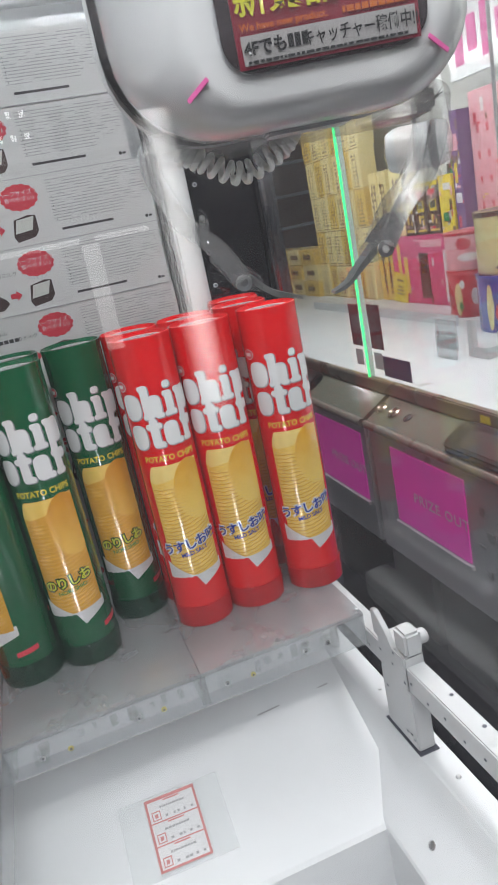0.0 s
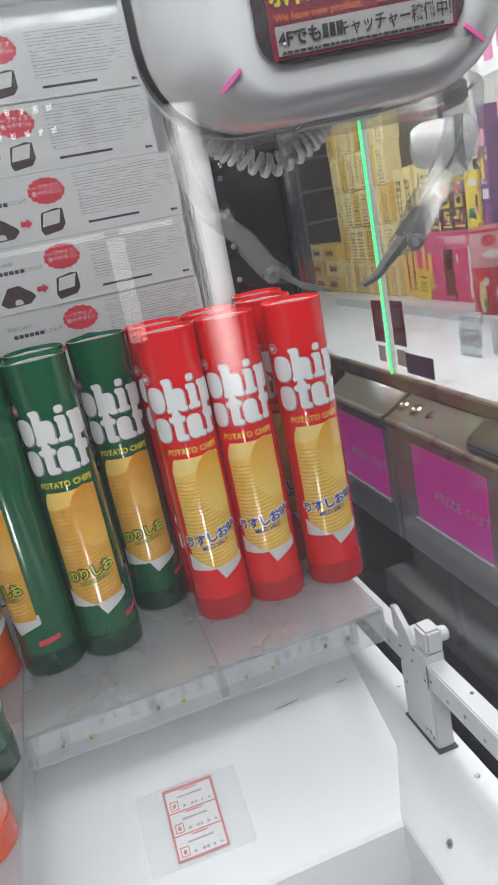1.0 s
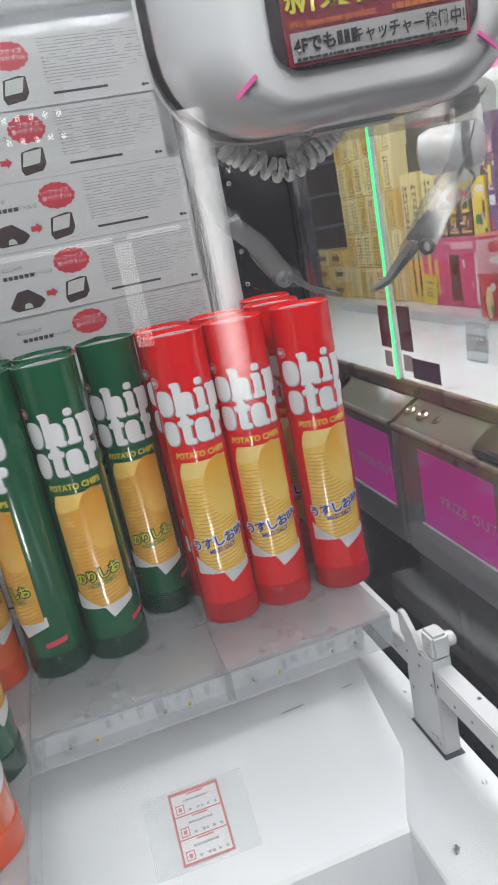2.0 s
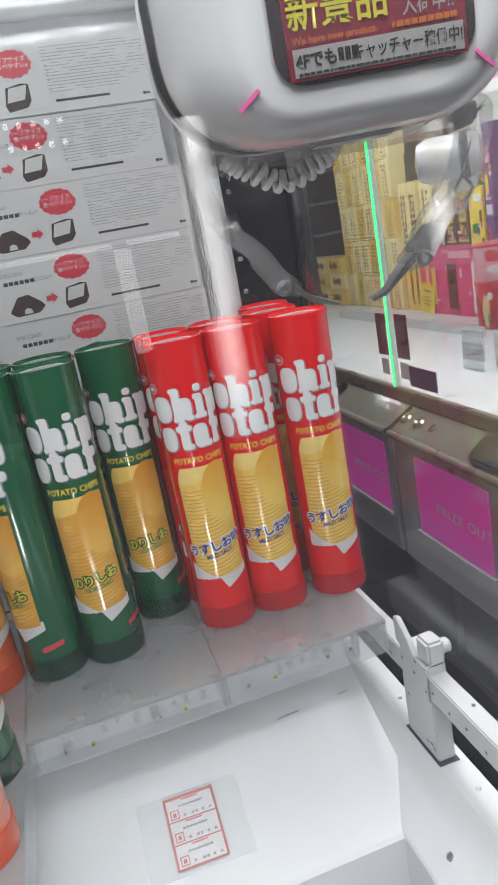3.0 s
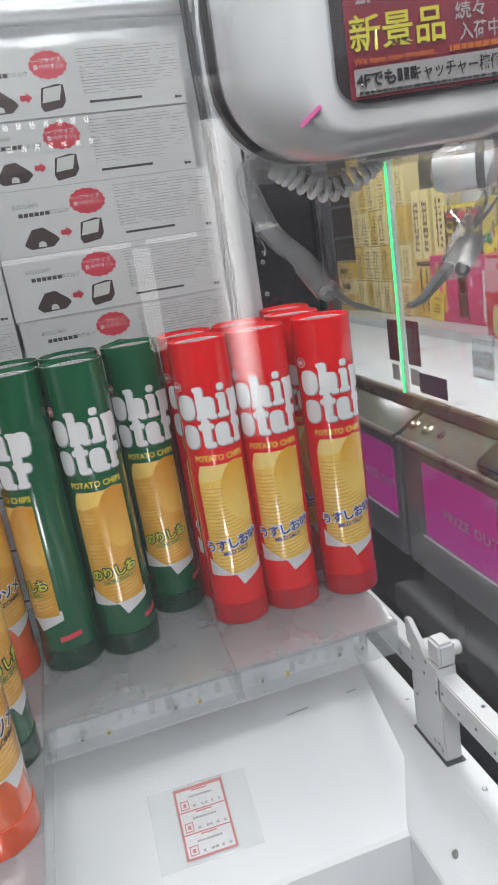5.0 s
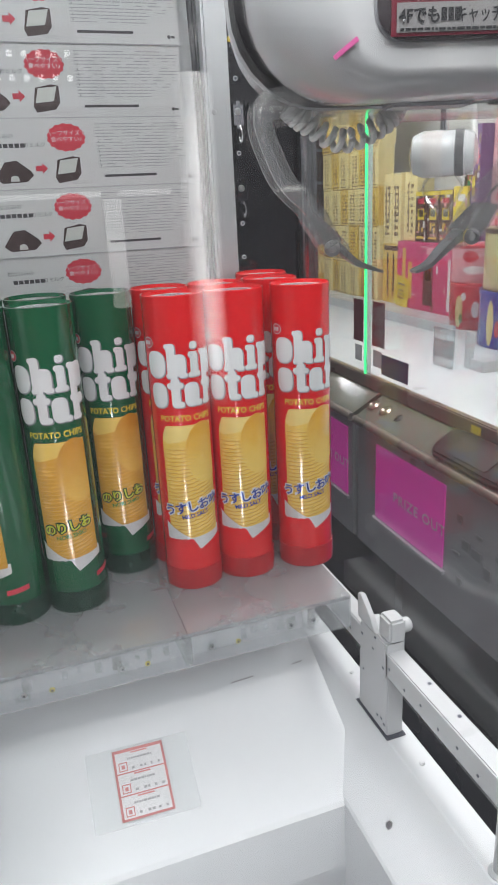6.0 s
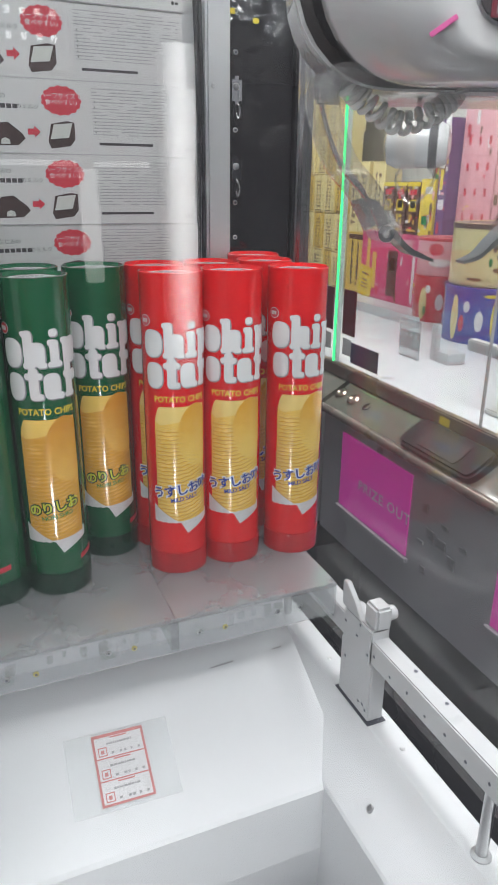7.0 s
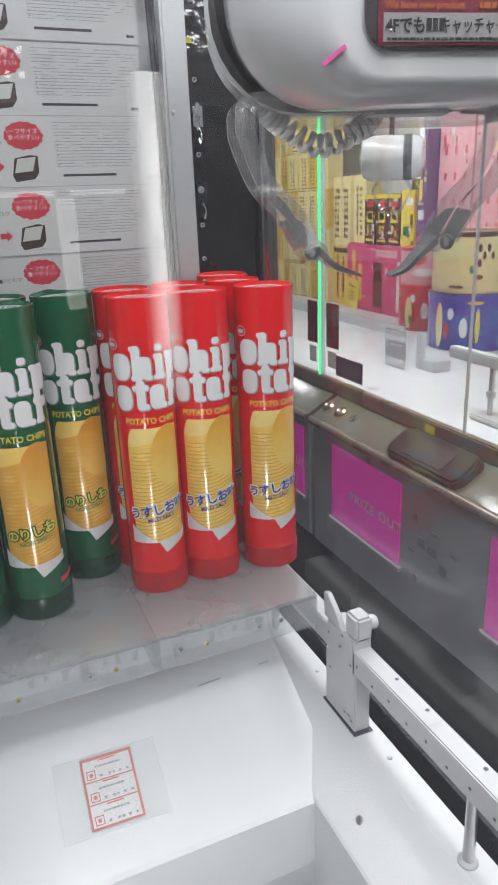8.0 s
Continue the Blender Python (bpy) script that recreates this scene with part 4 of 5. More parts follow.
def arm(s, shoulder_x, elbow, tip, tip_mat):
    """One clear arm: two ridged rails from the shoulder round to the elbow, a plate with a screw and a curved tip."""
    ex, ez = elbow
    pts = bend([(s * 0.052, 0, 0.006), (s * 0.070, 0, 0.004), (s * shoulder_x, 0, -0.003), (s * (shoulder_x - 0.0015), 0, -0.012), (s * shoulder_x * 0.7 + ex * 0.3, 0, -0.0175 + ez * 0.22), (s * shoulder_x * 0.3 + ex * 0.7, 0, -0.005 + ez * 0.63), (ex, 0, ez + 0.002)], 7)
    for y in (-0.0135, 0.0135):
        bm = bmesh.new()
        bar = []
        for i, p in enumerate(pts):
            along = (pts[min(i + 1, len(pts) - 1)] - pts[max(i - 1, 0)]).normalized()
            side = along.cross(Vector((0, 1, 0)))
            bar.append([bm.verts.new(p + Vector((0, y + b, 0)) + side * a) for a, b in ((-0.0045, -0.0016), (0.0045, -0.0016), (0.0045, 0.0016), (-0.0045, 0.0016))])
        for a, b in zip(bar, bar[1:]):
            for k in range(4):
                bm.faces.new((a[k], a[(k + 1) % 4], b[(k + 1) % 4], b[k]))
        bm.faces.new(bar[0])
        bm.faces.new(bar[-1])
        part("arm_bar", bm, ARM_CLEAR, claw, "clear bent plastic bar", smooth=True)
    hinge = part("hinge_plate", prism([(ex + s * 0.015, ez + 0.015), (ex + s * 0.007, ez + 0.017), (ex - s * 0.010, ez + 0.001), (ex - s * 0.009, ez - 0.006), (ex + s * 0.003, ez - 0.004)], 0.018, Matrix.Translation((0, -0.009, 0)), None, 0.001), HINGE, claw, "grey hinge plate")
    screw = part("hinge_screw", lathe([(0.0042, 0), (0.0042, 0.001), (0.0022, 0.0018), (0.002, 0.0006)], 16), STEEL, hinge)
    screw.matrix_basis = pose(ex, -0.0092, ez, 90, 0, 0)
    bm = bmesh.new()
    line = bend([(ex - s * 0.004, 0, ez + 0.001), (ex - s * 0.014, 0, ez - 0.008), (tip[0] + s * 0.008, 0, tip[1] + 0.003), (tip[0], 0, tip[1])], 5)
    own_rings = []
    for i, p in enumerate(line):
        u = i / (len(line) - 1)
        w, h = 0.0075 * (1 - 0.35 * u), 0.0024 * (1 - 0.7 * u)
        own_rings.append([bm.verts.new(p + Vector((0, y, z))) for y, z in ((-w, -h), (w, -h), (w, h), (-w, h))])
    for a, b2 in zip(own_rings, own_rings[1:]):
        for i in range(4):
            bm.faces.new((a[i], a[(i + 1) % 4], b2[(i + 1) % 4], b2[i]))
    bm.faces.new(own_rings[0])
    bm.faces.new(own_rings[-1])
    part("claw_tip", bm, tip_mat, claw, "thin metal claw tip")


arm(-1, 0.0725, (-0.0385, -0.066), (-0.0095, -0.0800), CLAW_METAL)
arm(1, 0.0710, (0.0365, -0.0640), (0.0080, -0.0812), CLAW_METAL)
# coiled cable hanging in a loop under the unit
line = bend([(-0.056, 0.015, 0.004), (-0.047, 0.015, -0.003), (-0.027, 0.015, -0.013), (-0.006, 0.015, -0.006), (0.003, 0.015, 0.003)], 8)
coil = []
total = len(line) - 1
turns = 16
for i in range(turns * 14 + 1):
    u = i / (turns * 14) * total
    k = min(int(u), total - 1)
    p = line[k].lerp(line[k + 1], u - k)
    d = (line[k + 1] - line[k]).normalized()
    side = d.cross(Vector((0, 1, 0)))
    a = 2 * math.pi * i / 14
    coil.append(p + 0.0047 * (math.cos(a) * side + math.sin(a) * Vector((0, 1, 0))))
part("coiled_cable", tube(coil, 0.0017, 7), COIL, claw, "grey coiled cable", smooth=True)

# ---- neighbouring machine across the aisle ----
neighbour = thing("neighbour_machine", 0, 0, 0, 0, "grey crane game machine with lit magenta prize doors and glass front", "game machine")
NX, GX = 0.70, 0.778
DECK = 0.82
for y0, y1 in ((0.10, 1.495), (1.515, 4.7)):
    part("body", box(NX, y0, 0.400, 1.9, y1, 0.735, 0.006), GREY_METAL, neighbour)
    part("plinth", box(NX + 0.14, y0 + 0.01, 0, 1.9, y1 - 0.01, 0.400), COIN_BLACK, neighbour)
    bm = bmesh.new()
    prof = [(NX - 0.006, 0.7365), (NX - 0.010, 0.748), (NX + 0.004, 0.757), (GX - 0.004, 0.797), (GX + 0.01, 0.797), (GX + 0.01, 0.7365)]
    rings = [[bm.verts.new((x, y, z)) for x, z in prof] for y in (y0, y1)]
    for i in range(len(prof)):
        k = (i + 1) % len(prof)
        bm.faces.new((rings[0][i], rings[0][k], rings[1][k], rings[1][i]))
    bm.faces.new(rings[0])
    bm.faces.new(rings[1])
    part("control_ledge", bm, LEDGE, neighbour, "smoked glossy control ledge")
    part("ledge_nose", rod((NX - 0.006, y0, 0.744), (NX - 0.006, y1, 0.744), 0.011, 14), BROWN_TRIM, neighbour, "rounded brown front edge", smooth=True)
part("deck", box(GX + 0.0125, 0.10, 0.7365, 1.9, 4.7, DECK), DECK_WHITE, neighbour, "white playfield board")
part("glass_sill", box(GX - 0.008, 0.10, 0.7975, GX + 0.012, 4.7, 0.832, 0.003), BROWN_TRIM, neighbour, "brown metal sill")
for y0, y1 in ((0.10, 1.0105), (1.0125, 1.586), (1.598, 4.7)):
    g = part("front_pane", box(GX - 0.003, y0, 0.8325, GX + 0.002, y1, 1.88), GLASS, neighbour, "clear glass pane")
    g.visible_shadow = False
part("pane_seam", box(GX - 0.004, 1.0106, 0.8325, GX + 0.003, 1.0124, 1.88), INK_GREY, neighbour)
part("led_strip", box(GX - 0.007, 1.5905, 0.8325, GX - 0.002, 1.5940, 1.88), LED_GREEN, neighbour, "thin glowing green light strip")
part("led_channel", box(GX - 0.002, 1.5865, 0.8325, GX + 0.010, 1.5975, 1.88), ALU, neighbour)
part("top", box(NX + 0.06, 0.10, 1.885, 1.9, 4.7, 2.05, 0.01), WHITE_METAL, neighbour, "white canopy")
part("back_wall", box(1.80, 0.10, DECK + 0.0005, 1.85, 3.47, 1.88), mat("pale_back_wall", (0.66, 0.66, 0.64), 0.3, vary=0.06), neighbour, "pale back wall")


brown = mat("brown_panelling", (0.26, 0.165, 0.13), 0.4, vary=0.25, coarse=3)
partition = thing("hall_partition", 2.6, 5.6, 0, 0, "dark brown panelled hall partition with pale rails", "partition")
for i in range(6):
    part("panel", box(-1.2 + i * 0.4, 0, 0, -0.804 + i * 0.4, 0.04, 2.4, 0.004), brown, partition)
for z in (0.9, 1.15, 1.4, 1.65, 1.9):
    part("rail", box(-1.2, -0.02, z, 1.2, -0.001, z + 0.025, 0.003), WHITE_METAL, partition, "pale rail")


def facing(y, z, x=NX):
    """Pose for a flat thing on the machine's front: its x runs along -y."""
    return pose(x, y, z, 0, 0, -90)


for y0, y1, z0, z1 in ((1.10, 1.392, 0.515, 0.708), (0.535, 0.830, 0.515, 0.708), (1.545, 1.83, 0.515, 0.708), (2.2, 2.49, 0.515, 0.708)):
    d = part("prize_door", box(NX - 0.004, y0, z0, NX - 0.0005, y1, z1, 0.001), MAGENTA, neighbour, "lit magenta prize door")
    part("door_frame", box(NX - 0.010, y0 - 0.008, z0 - 0.012, NX - 0.0005, y1 + 0.008, z0 - 0.002, 0.001), GREY_METAL, neighbour)
    bm = letters("PRIZE OUT", 0.040, spacing=1.12, bold=0.0005)
    t = part("door_letters", bm, PRINT_WHITE, neighbour, "thin white capitals")
    t.matrix_basis = facing((y0 + y1) / 2 - 0.047, 0.602, NX - 0.0046) @ pose(0, 0, 0) @ Matrix.Diagonal((0.98, 1, 0.86, 1))
for y0 in (1.482, 2.05):
    for i in range(3):
        b = part("button", lathe([(0.021, 0), (0.021, 0.004), (0.017, 0.007), (0.012, 0.0075), (0.010, 0.006)] if i < 2 else [(0.014, 0), (0.014, 0.002), (0.010, 0.003)], 24), BRONZE if i < 2 else BLACK, neighbour, "round bronze push button" if i < 2 else "small dark button", smooth=True)
        b.matrix_basis = pose(0.738, y0 - 0.060 * i - 0.004, 0.776, 0, -29, 0) @ Matrix.Diagonal((0.85, 0.85, 1, 1))
for y0 in (1.045, 1.99):
    coin = part("coin_unit", prism([(x, z) for x, z in rounded(0.235, 0.082, 0.022, 5)], 0.034, pose(0.722, y0, 0.792, 0, 0, -90) @ pose(0, 0, 0, -58, 0, 0), None, 0.006), COIN_BLACK, neighbour, "black rounded coin unit", smooth=True)
    part("coin_window", prism([(x, z) for x, z in rounded(0.13, 0.05, 0.008, 4)], 0.004, pose(0.722, y0, 0.792, 0, 0, -90) @ pose(0, -0.0035, 0, -58, 0, 0), None, 0.001), COIN_WINDOW, neighbour, "smoked coin window")
for y, z, w, h in ((1.048, 0.655, 0.016, 0.020), (1.040, 0.515, 0.016, 0.018), (0.985, 0.640, 0.020, 0.010), (1.025, 0.605, 0.024, 0.022), (0.955, 0.575, 0.022, 0.026), (0.925, 0.620, 0.020, 0.010), (1.055, 0.575, 0.022, 0.008), (0.99, 0.60, 0.03, 0.02)):
    b = part("lock", box(NX - 0.004, y - w / 2, z - h / 2, NX - 0.0005, y + w / 2, z + h / 2, 0.001), CLAW_METAL, neighbour)
# stickers on the glass
for y0, y1, z0, z1, mm in ((1.494, 1.556, 0.915, 1.028, MAROON), (1.606, 1.660, 0.915, 1.025, MAROON), (1.380, 1.507, 0.848, 0.900, GUMMY), (1.508, 1.550, 0.862, 0.905, CARD), (1.612, 1.650, 0.862, 0.905, CARD)):
    part("sticker", box(GX - 0.0040, y0, z0, GX - 0.0032, y1, z1), mm, neighbour)
part("sticker", box(GX - 0.0090, 1.093, 0.806, GX - 0.0084, 1.125, 0.823), PRINT_YELLOW, neighbour)


def carton_box(name, x, y0, y1, z0, z1, depth, material, label, marks=()):
    """A printed box with its face towards -x; marks: (y share, z share, width, height, material) on the face."""
    t = thing(name, x + depth / 2, (y0 + y1) / 2, z0, 0, label, "box", "prize boxes")
    w = (y1 - y0) / 2
    h = z1 - z0
    b = part("body", box(-depth / 2, -w + 0.001, 0, depth / 2, w - 0.001, h - 0.0005, 0.002), material, t)
    for u, v, mw, mh, mm in marks:
        yc = w - 2 * w * u
        part("print", box(-depth / 2 - 0.0008, yc - mw * w, h * v - mh * h / 2, -depth / 2 - 0.0002, yc + mw * w, h * v + mh * h / 2), mm, t)
    rb = random.Random(int(1000 * (y0 + z0)))
    if depth > 0.02:
        bm = bmesh.new()
        for i in range(16):
            yc, zc = rb.uniform(-0.85, 0.85) * w, rb.uniform(0.06, 0.94) * h
            if material in (BOX_PALE, BOX_YELLOW):
                # two columns of short brush strokes
                yc, zc = (0.34 if i % 2 else -0.22) * w + rb.uniform(-0.004, 0.004), h * (0.14 + 0.75 * (i // 2) / 8)
                a, c = rb.uniform(0.005, 0.011), h * rb.uniform(0.015, 0.032)
            elif rb.random() < 0.6:
                a, c = rb.uniform(0.003, 0.010), rb.uniform(0.004, 0.022)
            else:
                a, c = rb.uniform(0.006, 0.022), rb.uniform(0.002, 0.005)
            a = min(a, w - abs(yc) - 0.002)
            if a > 0.001:
                box(-depth / 2 - 0.0006, yc - a, max(0.002, zc - c), -depth / 2 - 0.0002, yc + a, min(h - 0.004, zc + c), bm=bm)
        detail = part("print_detail", bm, [BOX_INK, PRINT_WHITE, INK_RED, PRINT_YELLOW, BOX_PINK], t)
        for f in detail.data.polygons:
            f.material_index = (f.index // 6) % 5 if material not in (BOX_PALE, BOX_YELLOW) else 0
    return t


rp = random.Random(21)
FX = 1.52
# pale yellow snack boxes stacked in columns
for c in range(11, 17):
    y1 = 4.54 - c * 0.098
    z = DECK
    for r in range(5):
        hgt = (0.165, 0.17, 0.168, 0.172, 0.17)[r]
        marks = [(0.5, 0.97, 0.9, 0.02, BOX_INK), (0.5, 0.04, 0.6, 0.03, BOX_INK)]
        carton_box("snack_box", FX + rp.uniform(0.0, 0.012), y1 - 0.096, y1, z, z + hgt, 0.08, BOX_PALE if (c + r) % 3 else BOX_YELLOW, "pale yellow upright snack box with brown lettering bars", marks)
        z += hgt
# boxes laid flat beyond the columns
for c in range(5):
    for r in range(3):
        carton_box("snack_box", FX - 0.02 + 0.01 * ((c + r) % 2), 3.475 + c * 0.205, 3.675 + c * 0.205, DECK + r * 0.085, DECK + r * 0.085 + 0.084, 0.12, BOX_PALE if (c + r) % 2 else BOX_YELLOW, "yellow snack box lying flat on a low stack", [(0.5, 0.5, 0.5, 0.3, BOX_INK)])
# display tray with magenta front, boxes above it
TRAY = 1.095
carton_box("display_tray", FX, 2.215, 2.70, DECK, TRAY, 0.16, BOX_MAGENTA, "magenta cardboard display tray with printed packs", [(0.12, 0.5, 0.05, 0.8, BOX_YELLOW), (0.50, 0.42, 0.14, 0.66, BOX_BROWN), (0.50, 0.55, 0.08, 0.18, PRINT_YELLOW), (0.80, 0.42, 0.035, 0.72, PRINT_WHITE), (0.22, 0.42, 0.06, 0.55, BOX_YELLOW), (0.62, 0.88, 0.30, 0.10, BOX_PINK), (0.90, 0.88, 0.08, 0.12, PRINT_WHITE)])
carton_box("yellow_ticket", FX - 0.004, 2.635, 2.745, 0.856, 0.985, 0.003, PRINT_YELLOW, "yellow paper ticket leaning on the tray", [(0.5, 0.3, 0.5, 0.04, INK_DARK), (0.5, 0.42, 0.5, 0.04, INK_DARK), (0.5, 0.54, 0.4, 0.04, INK_DARK), (0.5, 0.75, 0.5, 0.05, INK_DARK)]).matrix_basis = pose(FX - 0.0045, 2.66, DECK, 8, 0, 0)
carton_box("snack_box", FX + 0.02, 2.71, 2.86, DECK, 1.08, 0.10, BOX_YELLOW, "yellow snack box beside the tray", [(0.3, 0.5, 0.06, 0.7, CHOC), (0.65, 0.5, 0.06, 0.6, INK_DARK), (0.5, 0.92, 0.8, 0.08, BOX_BROWN)])
for c in range(2):
    carton_box("snack_box", FX + 0.02, 2.71 + c * 0.076, 2.78 + c * 0.076, 1.08, 1.37, 0.08, BOX_PALE, "tall pale yellow snack box", [(0.35, 0.5, 0.06, 0.7, BOX_INK), (0.7, 0.55, 0.05, 0.5, BOX_INK)])
carton_box("snack_box", FX + 0.03, 2.60, 2.70, TRAY, 1.37, 0.08, BOX_PALE, "tall pale yellow snack box", [(0.35, 0.5, 0.06, 0.7, BOX_INK)])
for c in range(3):
    carton_box("chocolate_box", FX + 0.01, 2.325 + c * 0.086, 2.408 + c * 0.086, TRAY, 1.290, 0.06, BOX_BROWN, "dark brown chocolate stick box with yellow print", [(0.5, 0.55, 0.55, 0.22, PRINT_YELLOW), (0.5, 0.57, 0.40, 0.14, PRINT_WHITE), (0.5, 0.95, 0.98, 0.08, PRINT_YELLOW), (0.5, 0.80, 0.5, 0.10, INK_RED), (0.35, 0.30, 0.14, 0.16, BOX_YELLOW), (0.65, 0.24, 0.10, 0.10, BOX_YELLOW), (0.5, 0.08, 0.7, 0.04, BOX_YELLOW)])
carton_box("candy_box", FX + 0.01, 2.235, 2.322, TRAY, 1.30, 0.06, mat("bright_yellow_card", (0.80, 0.60, 0.04), 0.4, vary=0.06), "bright yellow upright candy box", [(0.5, 0.5, 0.45, 0.25, PRINT_YELLOW), (0.4, 0.28, 0.35, 0.15, INK_GREEN), (0.6, 0.8, 0.5, 0.12, PRINT_WHITE)])
carton_box("candy_box", FX + 0.05, 2.225, 2.32, 1.30, 1.345, 0.06, INK_GREEN, "small green candy box")
for c in range(2):
    carton_box("grape_box", FX + 0.012, 2.172, 2.226, (DECK, 1.16)[c], (1.16, 1.50)[c], 0.06, BOX_PURPLE, "purple upright candy box with pink print", [(0.5, 0.7, 0.6, 0.16, BOX_PINK), (0.4, 0.4, 0.3, 0.2, PRINT_YELLOW), (0.5, 0.15, 0.6, 0.1, PRINT_WHITE)])
marks = [(0.22 + 0.28 * (i % 3), 0.14 + 0.115 * (i // 3), 0.07, 0.035, INK_RED if (i + i // 3) % 2 else TIN_RED) for i in range(21)]
carton_box("strawberry_box", FX + 0.06, 1.985, 2.170, DECK, 1.545, 0.10, BOX_PINK, "tall pink box printed with rows of strawberries", marks)
carton_box("strawberry_box", FX + 0.06, 1.820, 1.983, DECK, 1.545, 0.10, BOX_PINK, "tall pink box printed with rows of strawberries", marks)
carton_box("pink_box", FX + 0.10, 1.50, 1.815, DECK, 1.36, 0.10, BOX_PINK, "broad pink box behind the tins", [(0.5, 0.8, 0.5, 0.06, PRINT_WHITE), (0.5, 0.6, 0.6, 0.1, BOX_MAGENTA)])


def tin(name, x, y, z, r, h, body, lid, label, marks):
    t = thing(name, x, y, z, 0, label, "tin", "snack tins")
    part("body", lathe([(r - 0.002, 0), (r, 0.003), (r, h * 0.90), (r + 0.002, h * 0.905), (r + 0.002, h * 0.995), (r - 0.004, h), (r - 0.006, h - 0.003)], 44), body, t, smooth=True)
    part("lid_band", lathe([(r + 0.0022, h * 0.91), (r + 0.0030, h * 0.92), (r + 0.0030, h * 0.985), (r + 0.0022, h * 0.99)], 44), lid, t, smooth=True)
    for az, v, w, hh, mm in marks:
        bm = bmesh.new()
        for i in range(6):
            a0, a1 = radians(az) + w * (i / 6 - 0.5), radians(az) + w * ((i + 1) / 6 - 0.5)
            s0, s1 = math.sqrt(max(0.02, 1 - (2 * i / 6 - 1) ** 2)), math.sqrt(max(0.02, 1 - (2 * (i + 1) / 6 - 1) ** 2))
            q = r + 0.0006
            vs = [bm.verts.new((q * math.cos(a), q * math.sin(a), h * v + s * hh * h / 2)) for a, s in ((a0, -s0), (a1, -s1), (a1, s1), (a0, s0))]
            bm.faces.new(vs)
        part("print", bm, mm, t)
    return t


tin("biscuit_tin", 1.40, 1.745, DECK, 0.130, 0.172, TIN_BLUE, TIN_BLUE, "round blue biscuit tin with white and gold prints", [(222, 0.42, 0.20, 0.36, PRINT_WHITE), (204, 0.66, 0.16, 0.2, PRINT_WHITE), (186, 0.45, 0.22, 0.8, TIN_CREAM), (198, 0.36, 0.14, 0.3, TIN_RED), (240, 0.45, 0.11, 0.6, PRINT_YELLOW), (236, 0.86, 0.4, 0.06, PRINT_YELLOW)])
tin("biscuit_tin", 1.40, 1.745, DECK + 0.1722, 0.122, 0.182, TIN_CREAM, BOX_BROWN, "round cream biscuit tin with brown lid band", [(a, v, 0.10, 0.13, BOX_BROWN) for a, v in ((238, 0.74), (244, 0.62), (250, 0.74), (232, 0.62), (238, 0.50), (256, 0.62))] + [(228, 0.40, 0.10, 0.14, INK_GREEN), (238, 0.28, 0.22, 0.08, BOX_INK), (210, 0.12, 0.3, 0.06, BOX_INK), (200, 0.12, 0.1, 0.05, INK_DARK)])
tin("candy_tin", 1.475, 2.075, DECK, 0.092, 0.160, TIN_RED, TIN_RED, "round red candy tin with white oval prints", [(232, 0.45, 0.30, 0.36, PRINT_WHITE), (194, 0.4, 0.35, 0.7, TIN_CREAM), (205, 0.72, 0.22, 0.18, PRINT_WHITE), (200, 0.25, 0.16, 0.2, INK_GREEN)])
tin("candy_tin", 1.475, 2.075, DECK + 0.1602, 0.090, 0.128, BOX_PINK, TIN_RED, "round pale pink candy tin with red lid", [(225, 0.35, 0.9, 0.22, PRINT_WHITE), (215, 0.7, 0.6, 0.3, INK_RED)])
# small fittings on the playfield
fence = thing("acrylic_fence", 1.30, 2.2, DECK, 0, "low white perforated fence across the playfield", "fence")
part("strip", box(-0.006, -0.25, 0, 0.006, 0.9, 0.035, 0.001), WHITE_METAL, fence)
brk = thing("white_bracket", 1.07, 1.55, DECK, 0, "small white metal bracket on the playfield", "bracket")
part("upright", box(-0.008, -0.012, 0, 0.008, 0.012, 0.10, 0.002), WHITE_METAL, brk)
part("foot", box(-0.008, -0.07, 0.0, 0.05, -0.0125, 0.03, 0.002), WHITE_METAL, brk)
prop = thing("steel_prop", 0.905, 1.085, DECK, 0, "thin steel prop rod with white clamp", "rod")
part("rod", rod((0, 0, 0.012), (0, 0, 0.115), 0.006), STEEL, prop, smooth=True)
part("clamp", rod((0, 0, 0.05), (0, 0, 0.064), 0.010), WHITE_METAL, prop, smooth=True)
part("foot", box(-0.03, -0.06, 0, 0.03, 0.03, 0.012, 0.003), WHITE_METAL, prop)
part("carrier", box(-0.012, -0.25, 0.115, 0.012, 0.13, 0.140, 0.003), WHITE_METAL, prop)
for x, y, w, h in ((1.09, 1.70, 0.10, 0.085), (1.02, 1.60, 0.09, 0.075)):
    block = thing("clear_block", x, y, DECK, 0, "clear perforated acrylic block on the playfield", "block", "clear blocks")
    part("sheet", box(-0.003, -w / 2, 0, 0.003, w / 2, h, 0.001), ACRYLIC, block)
    for i in range(4):
        part("screw", box(-0.0045, -w / 2 + 0.012 + i * (w - 0.024) / 3 - 0.002, h - 0.012, -0.0032, -w / 2 + 0.012 + i * (w - 0.024) / 3 + 0.002, h - 0.008), STEEL, block)
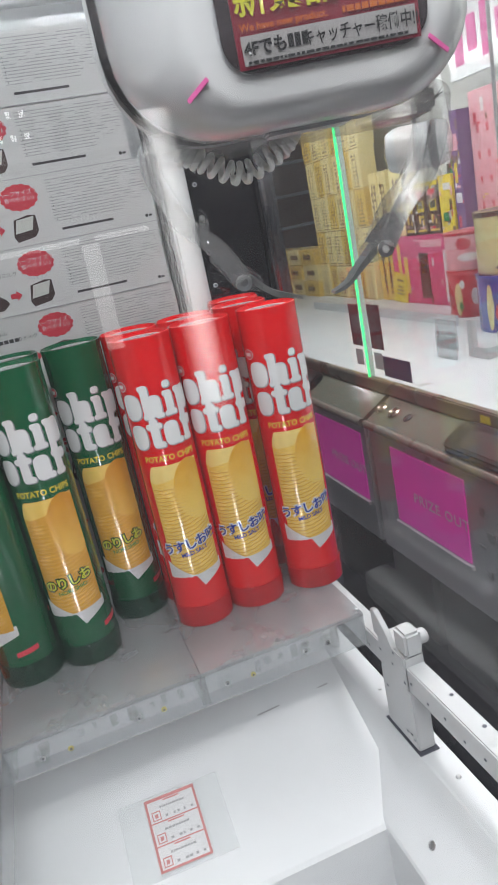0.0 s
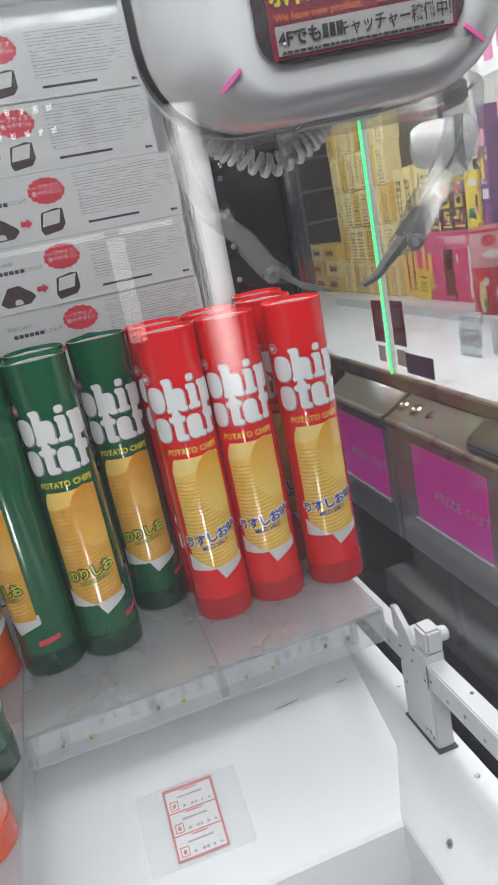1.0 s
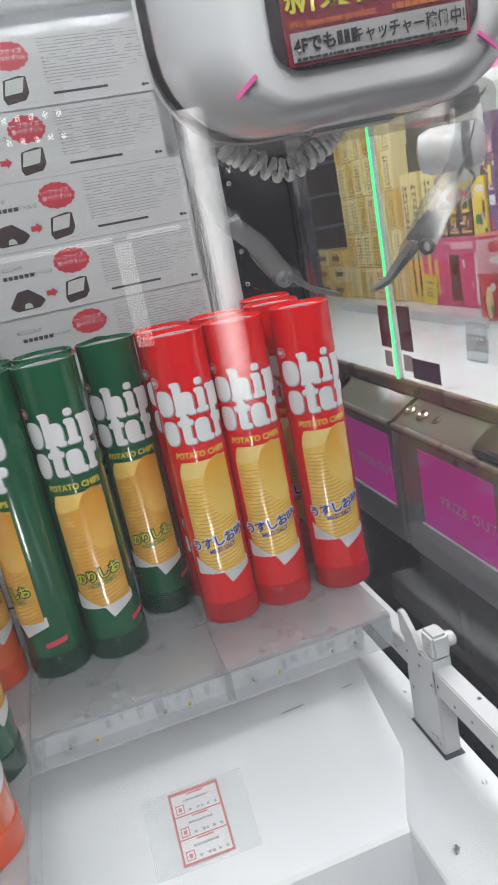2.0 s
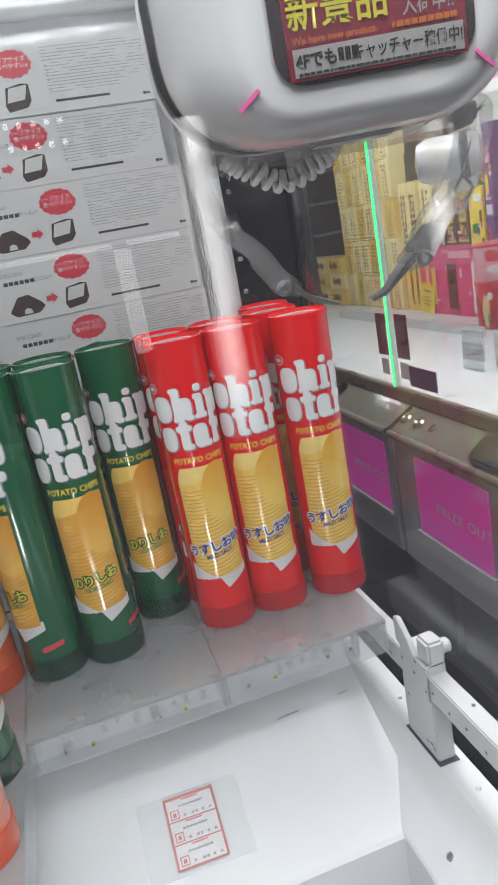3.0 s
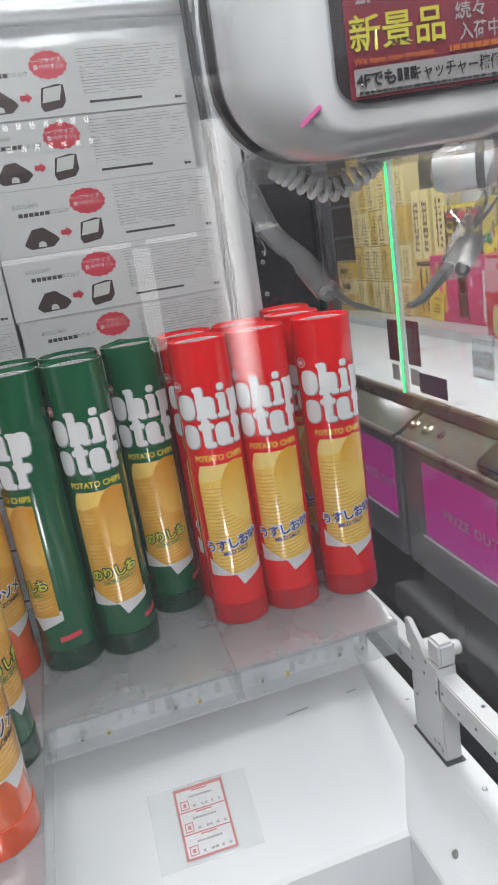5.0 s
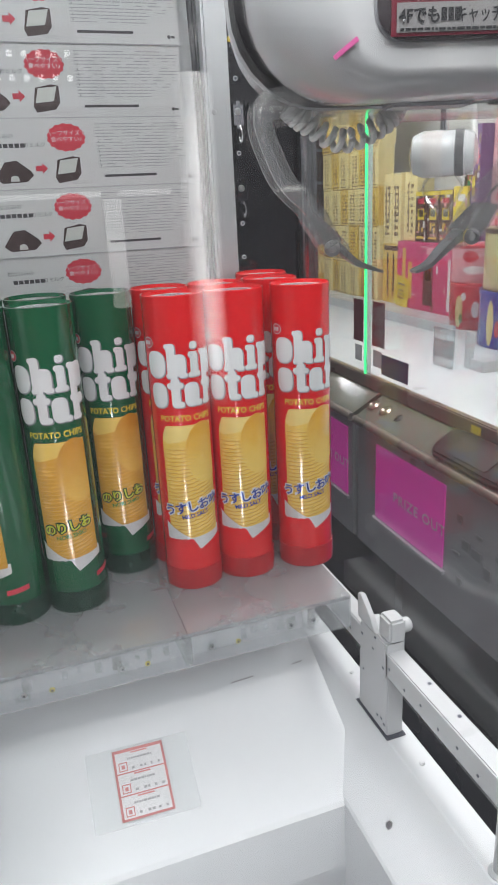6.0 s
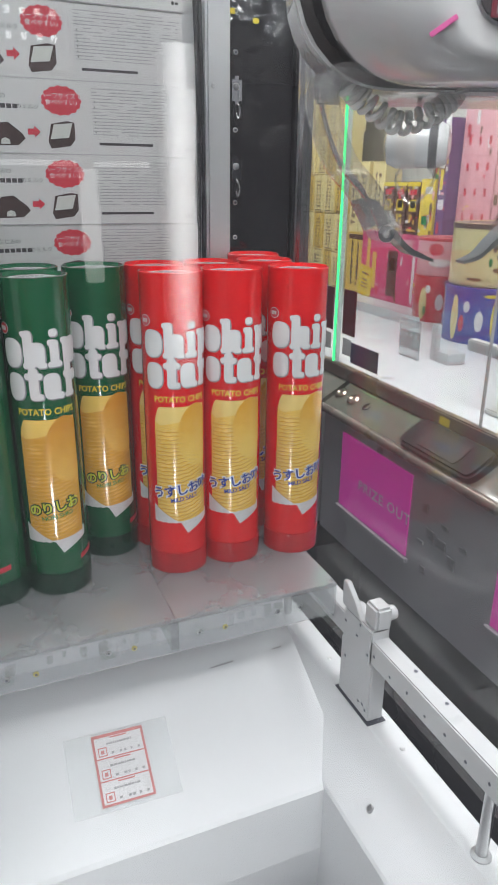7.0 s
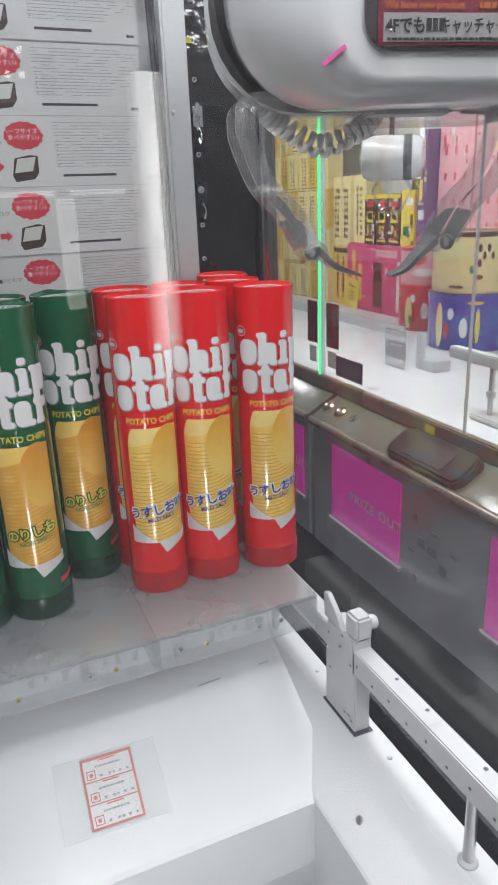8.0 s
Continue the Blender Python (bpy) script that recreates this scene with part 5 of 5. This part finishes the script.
# the neighbour's own claw
far = thing("far_claw", 1.15, 1.83, 1.385, -38, "white barrel-shaped claw unit on a chrome pole", "claw")
bm = lathe([(0.02, -0.095), (0.052, -0.085), (0.062, -0.06), (0.062, 0.06), (0.052, 0.085), (0.02, 0.095)], 28)
bmesh.ops.transform(bm, verts=bm.verts[:], matrix=pose(0, 0, 0, 0, 90, 0))
part("barrel", bm, HEAD_WHITE, far, smooth=True)
bm = lathe([(0.0628, -0.012), (0.0632, -0.010), (0.0632, 0.010), (0.0628, 0.012)], 28)
bmesh.ops.transform(bm, verts=bm.verts[:], matrix=Matrix.Translation((0.045, 0, 0)) @ pose(0, 0, 0, 0, 90, 0))
part("label_band", bm, INK_DARK, far, smooth=True)
bm = lathe([(0.0628, -0.028), (0.0634, -0.026), (0.0634, 0.026), (0.0628, 0.028)], 28)
bmesh.ops.transform(bm, verts=bm.verts[:], matrix=Matrix.Translation((-0.030, 0, 0)) @ pose(0, 0, 0, 0, 90, 0))
part("sign_band", bm, mat("grey_brown_sign", (0.52, 0.48, 0.46), 0.25, vary=0.2), far, smooth=True)
part("pole", rod((0, 0, 0.05), (0, 0, 0.50), 0.012), CHROME, far, smooth=True)
part("ribbed_hose", tube(bend([(0.055, 0.01, 0.30), (0.075, 0.01, 0.15), (0.085, 0.01, 0.0), (0.075, 0.0, -0.06)]), 0.008, 8), COIL, far, smooth=True)
for s in (-1, 1):
    part("arm", tube(bend([(s * 0.03, 0, -0.05), (s * 0.055, 0, -0.09), (s * 0.03, 0, -0.14), (s * 0.008, 0, -0.16)]), 0.005, 8), ARM_CLEAR, far, smooth=True)
# pink lettered board under the canopy, drawn as bars
board = thing("hanging_sign", 1.62, 1.95, 1.60, 0, "white sign board with pink bars hanging under the canopy", "sign")
part("panel", box(-0.005, -0.35, 0.0, 0.005, 0.35, 0.285), PRINT_WHITE, board)
for i in range(9):
    part("bar", box(-0.0065, -0.33 + i * 0.074, 0.04 + 0.03 * (i % 2), -0.0055, -0.28 + i * 0.074, 0.20 - 0.02 * (i % 3)), PINK, board)

# ---- machine behind the viewer, seen only as a reflection in the glass ----
opposite = thing("opposite_machine", 0, 0, 0, 0, "dark crane game machine with a lit white post and LED rows", "game machine")
part("body", box(-1.5, -2.1, 0, 1.5, -1.36, 0.8, 0.01), GREY_METAL, opposite)
part("back", box(-1.5, -2.1, 0.8005, 1.5, -2.0, 1.56), DARK, opposite)
part("canopy", box(-1.5, -2.1, 1.561, 1.5, -1.06, 1.9, 0.01), GREY_METAL, opposite)
part("lit_post", box(0.286, -1.35, 0.84, 0.358, -1.30, 1.530, 0.006), POST, opposite, "glowing white corner post")
bm = bmesh.new()
for i in range(46):
    for dz in (0.0, 0.034):
        box(-0.95 + i * 0.0222, -1.088, 1.512 - dz, -0.942 + i * 0.0222, -1.082, 1.520 - dz, bm=bm)
part("post_foot", box(0.29, -1.36, 0.8005, 0.354, -1.301, 0.8395), GREY_METAL, opposite)
part("lit_panel", box(0.118, -1.34, 1.08, 0.152, -1.31, 1.30, 0.002), FAINT, opposite, "dim lit strip")
part("panel_post", box(0.120, -1.36, 0.8005, 0.150, -1.342, 1.5605), DARK, opposite)
part("lit_rail", box(-0.30, -1.375, 1.305, 0.27, -1.361, 1.316), FAINT, opposite, "thin lit horizontal rail")
part("rail_post", box(-0.31, -1.378, 0.8005, -0.301, -1.36, 1.5605), DARK, opposite)
part("led_row", bm, TUBE, opposite, "rows of small white LEDs")
part("led_carrier", box(-1.0, -1.10, 1.470, 0.07, -1.0895, 1.560), DARK, opposite)
# lit signs of the opposite machine, caught in the glossy back panel
for x, z, w in ((1.02, 1.70, 0.030), (1.30, 1.78, 0.045), (1.16, 1.86, 0.10)):
    part("spot_lamp", box(x, -1.0595, z, x + w, -1.050, z + 0.022, 0.004), TUBE, opposite, "small bright white lamp")
for x, z, w in ((1.10, 1.62, 0.030), (1.16, 1.66, 0.020), (1.24, 1.63, 0.045)):
    part("sign_stroke", box(x, -1.0595, z, x + w, -1.054, z + 0.012, 0.002), AMBER, opposite, "glowing yellow sign stroke")
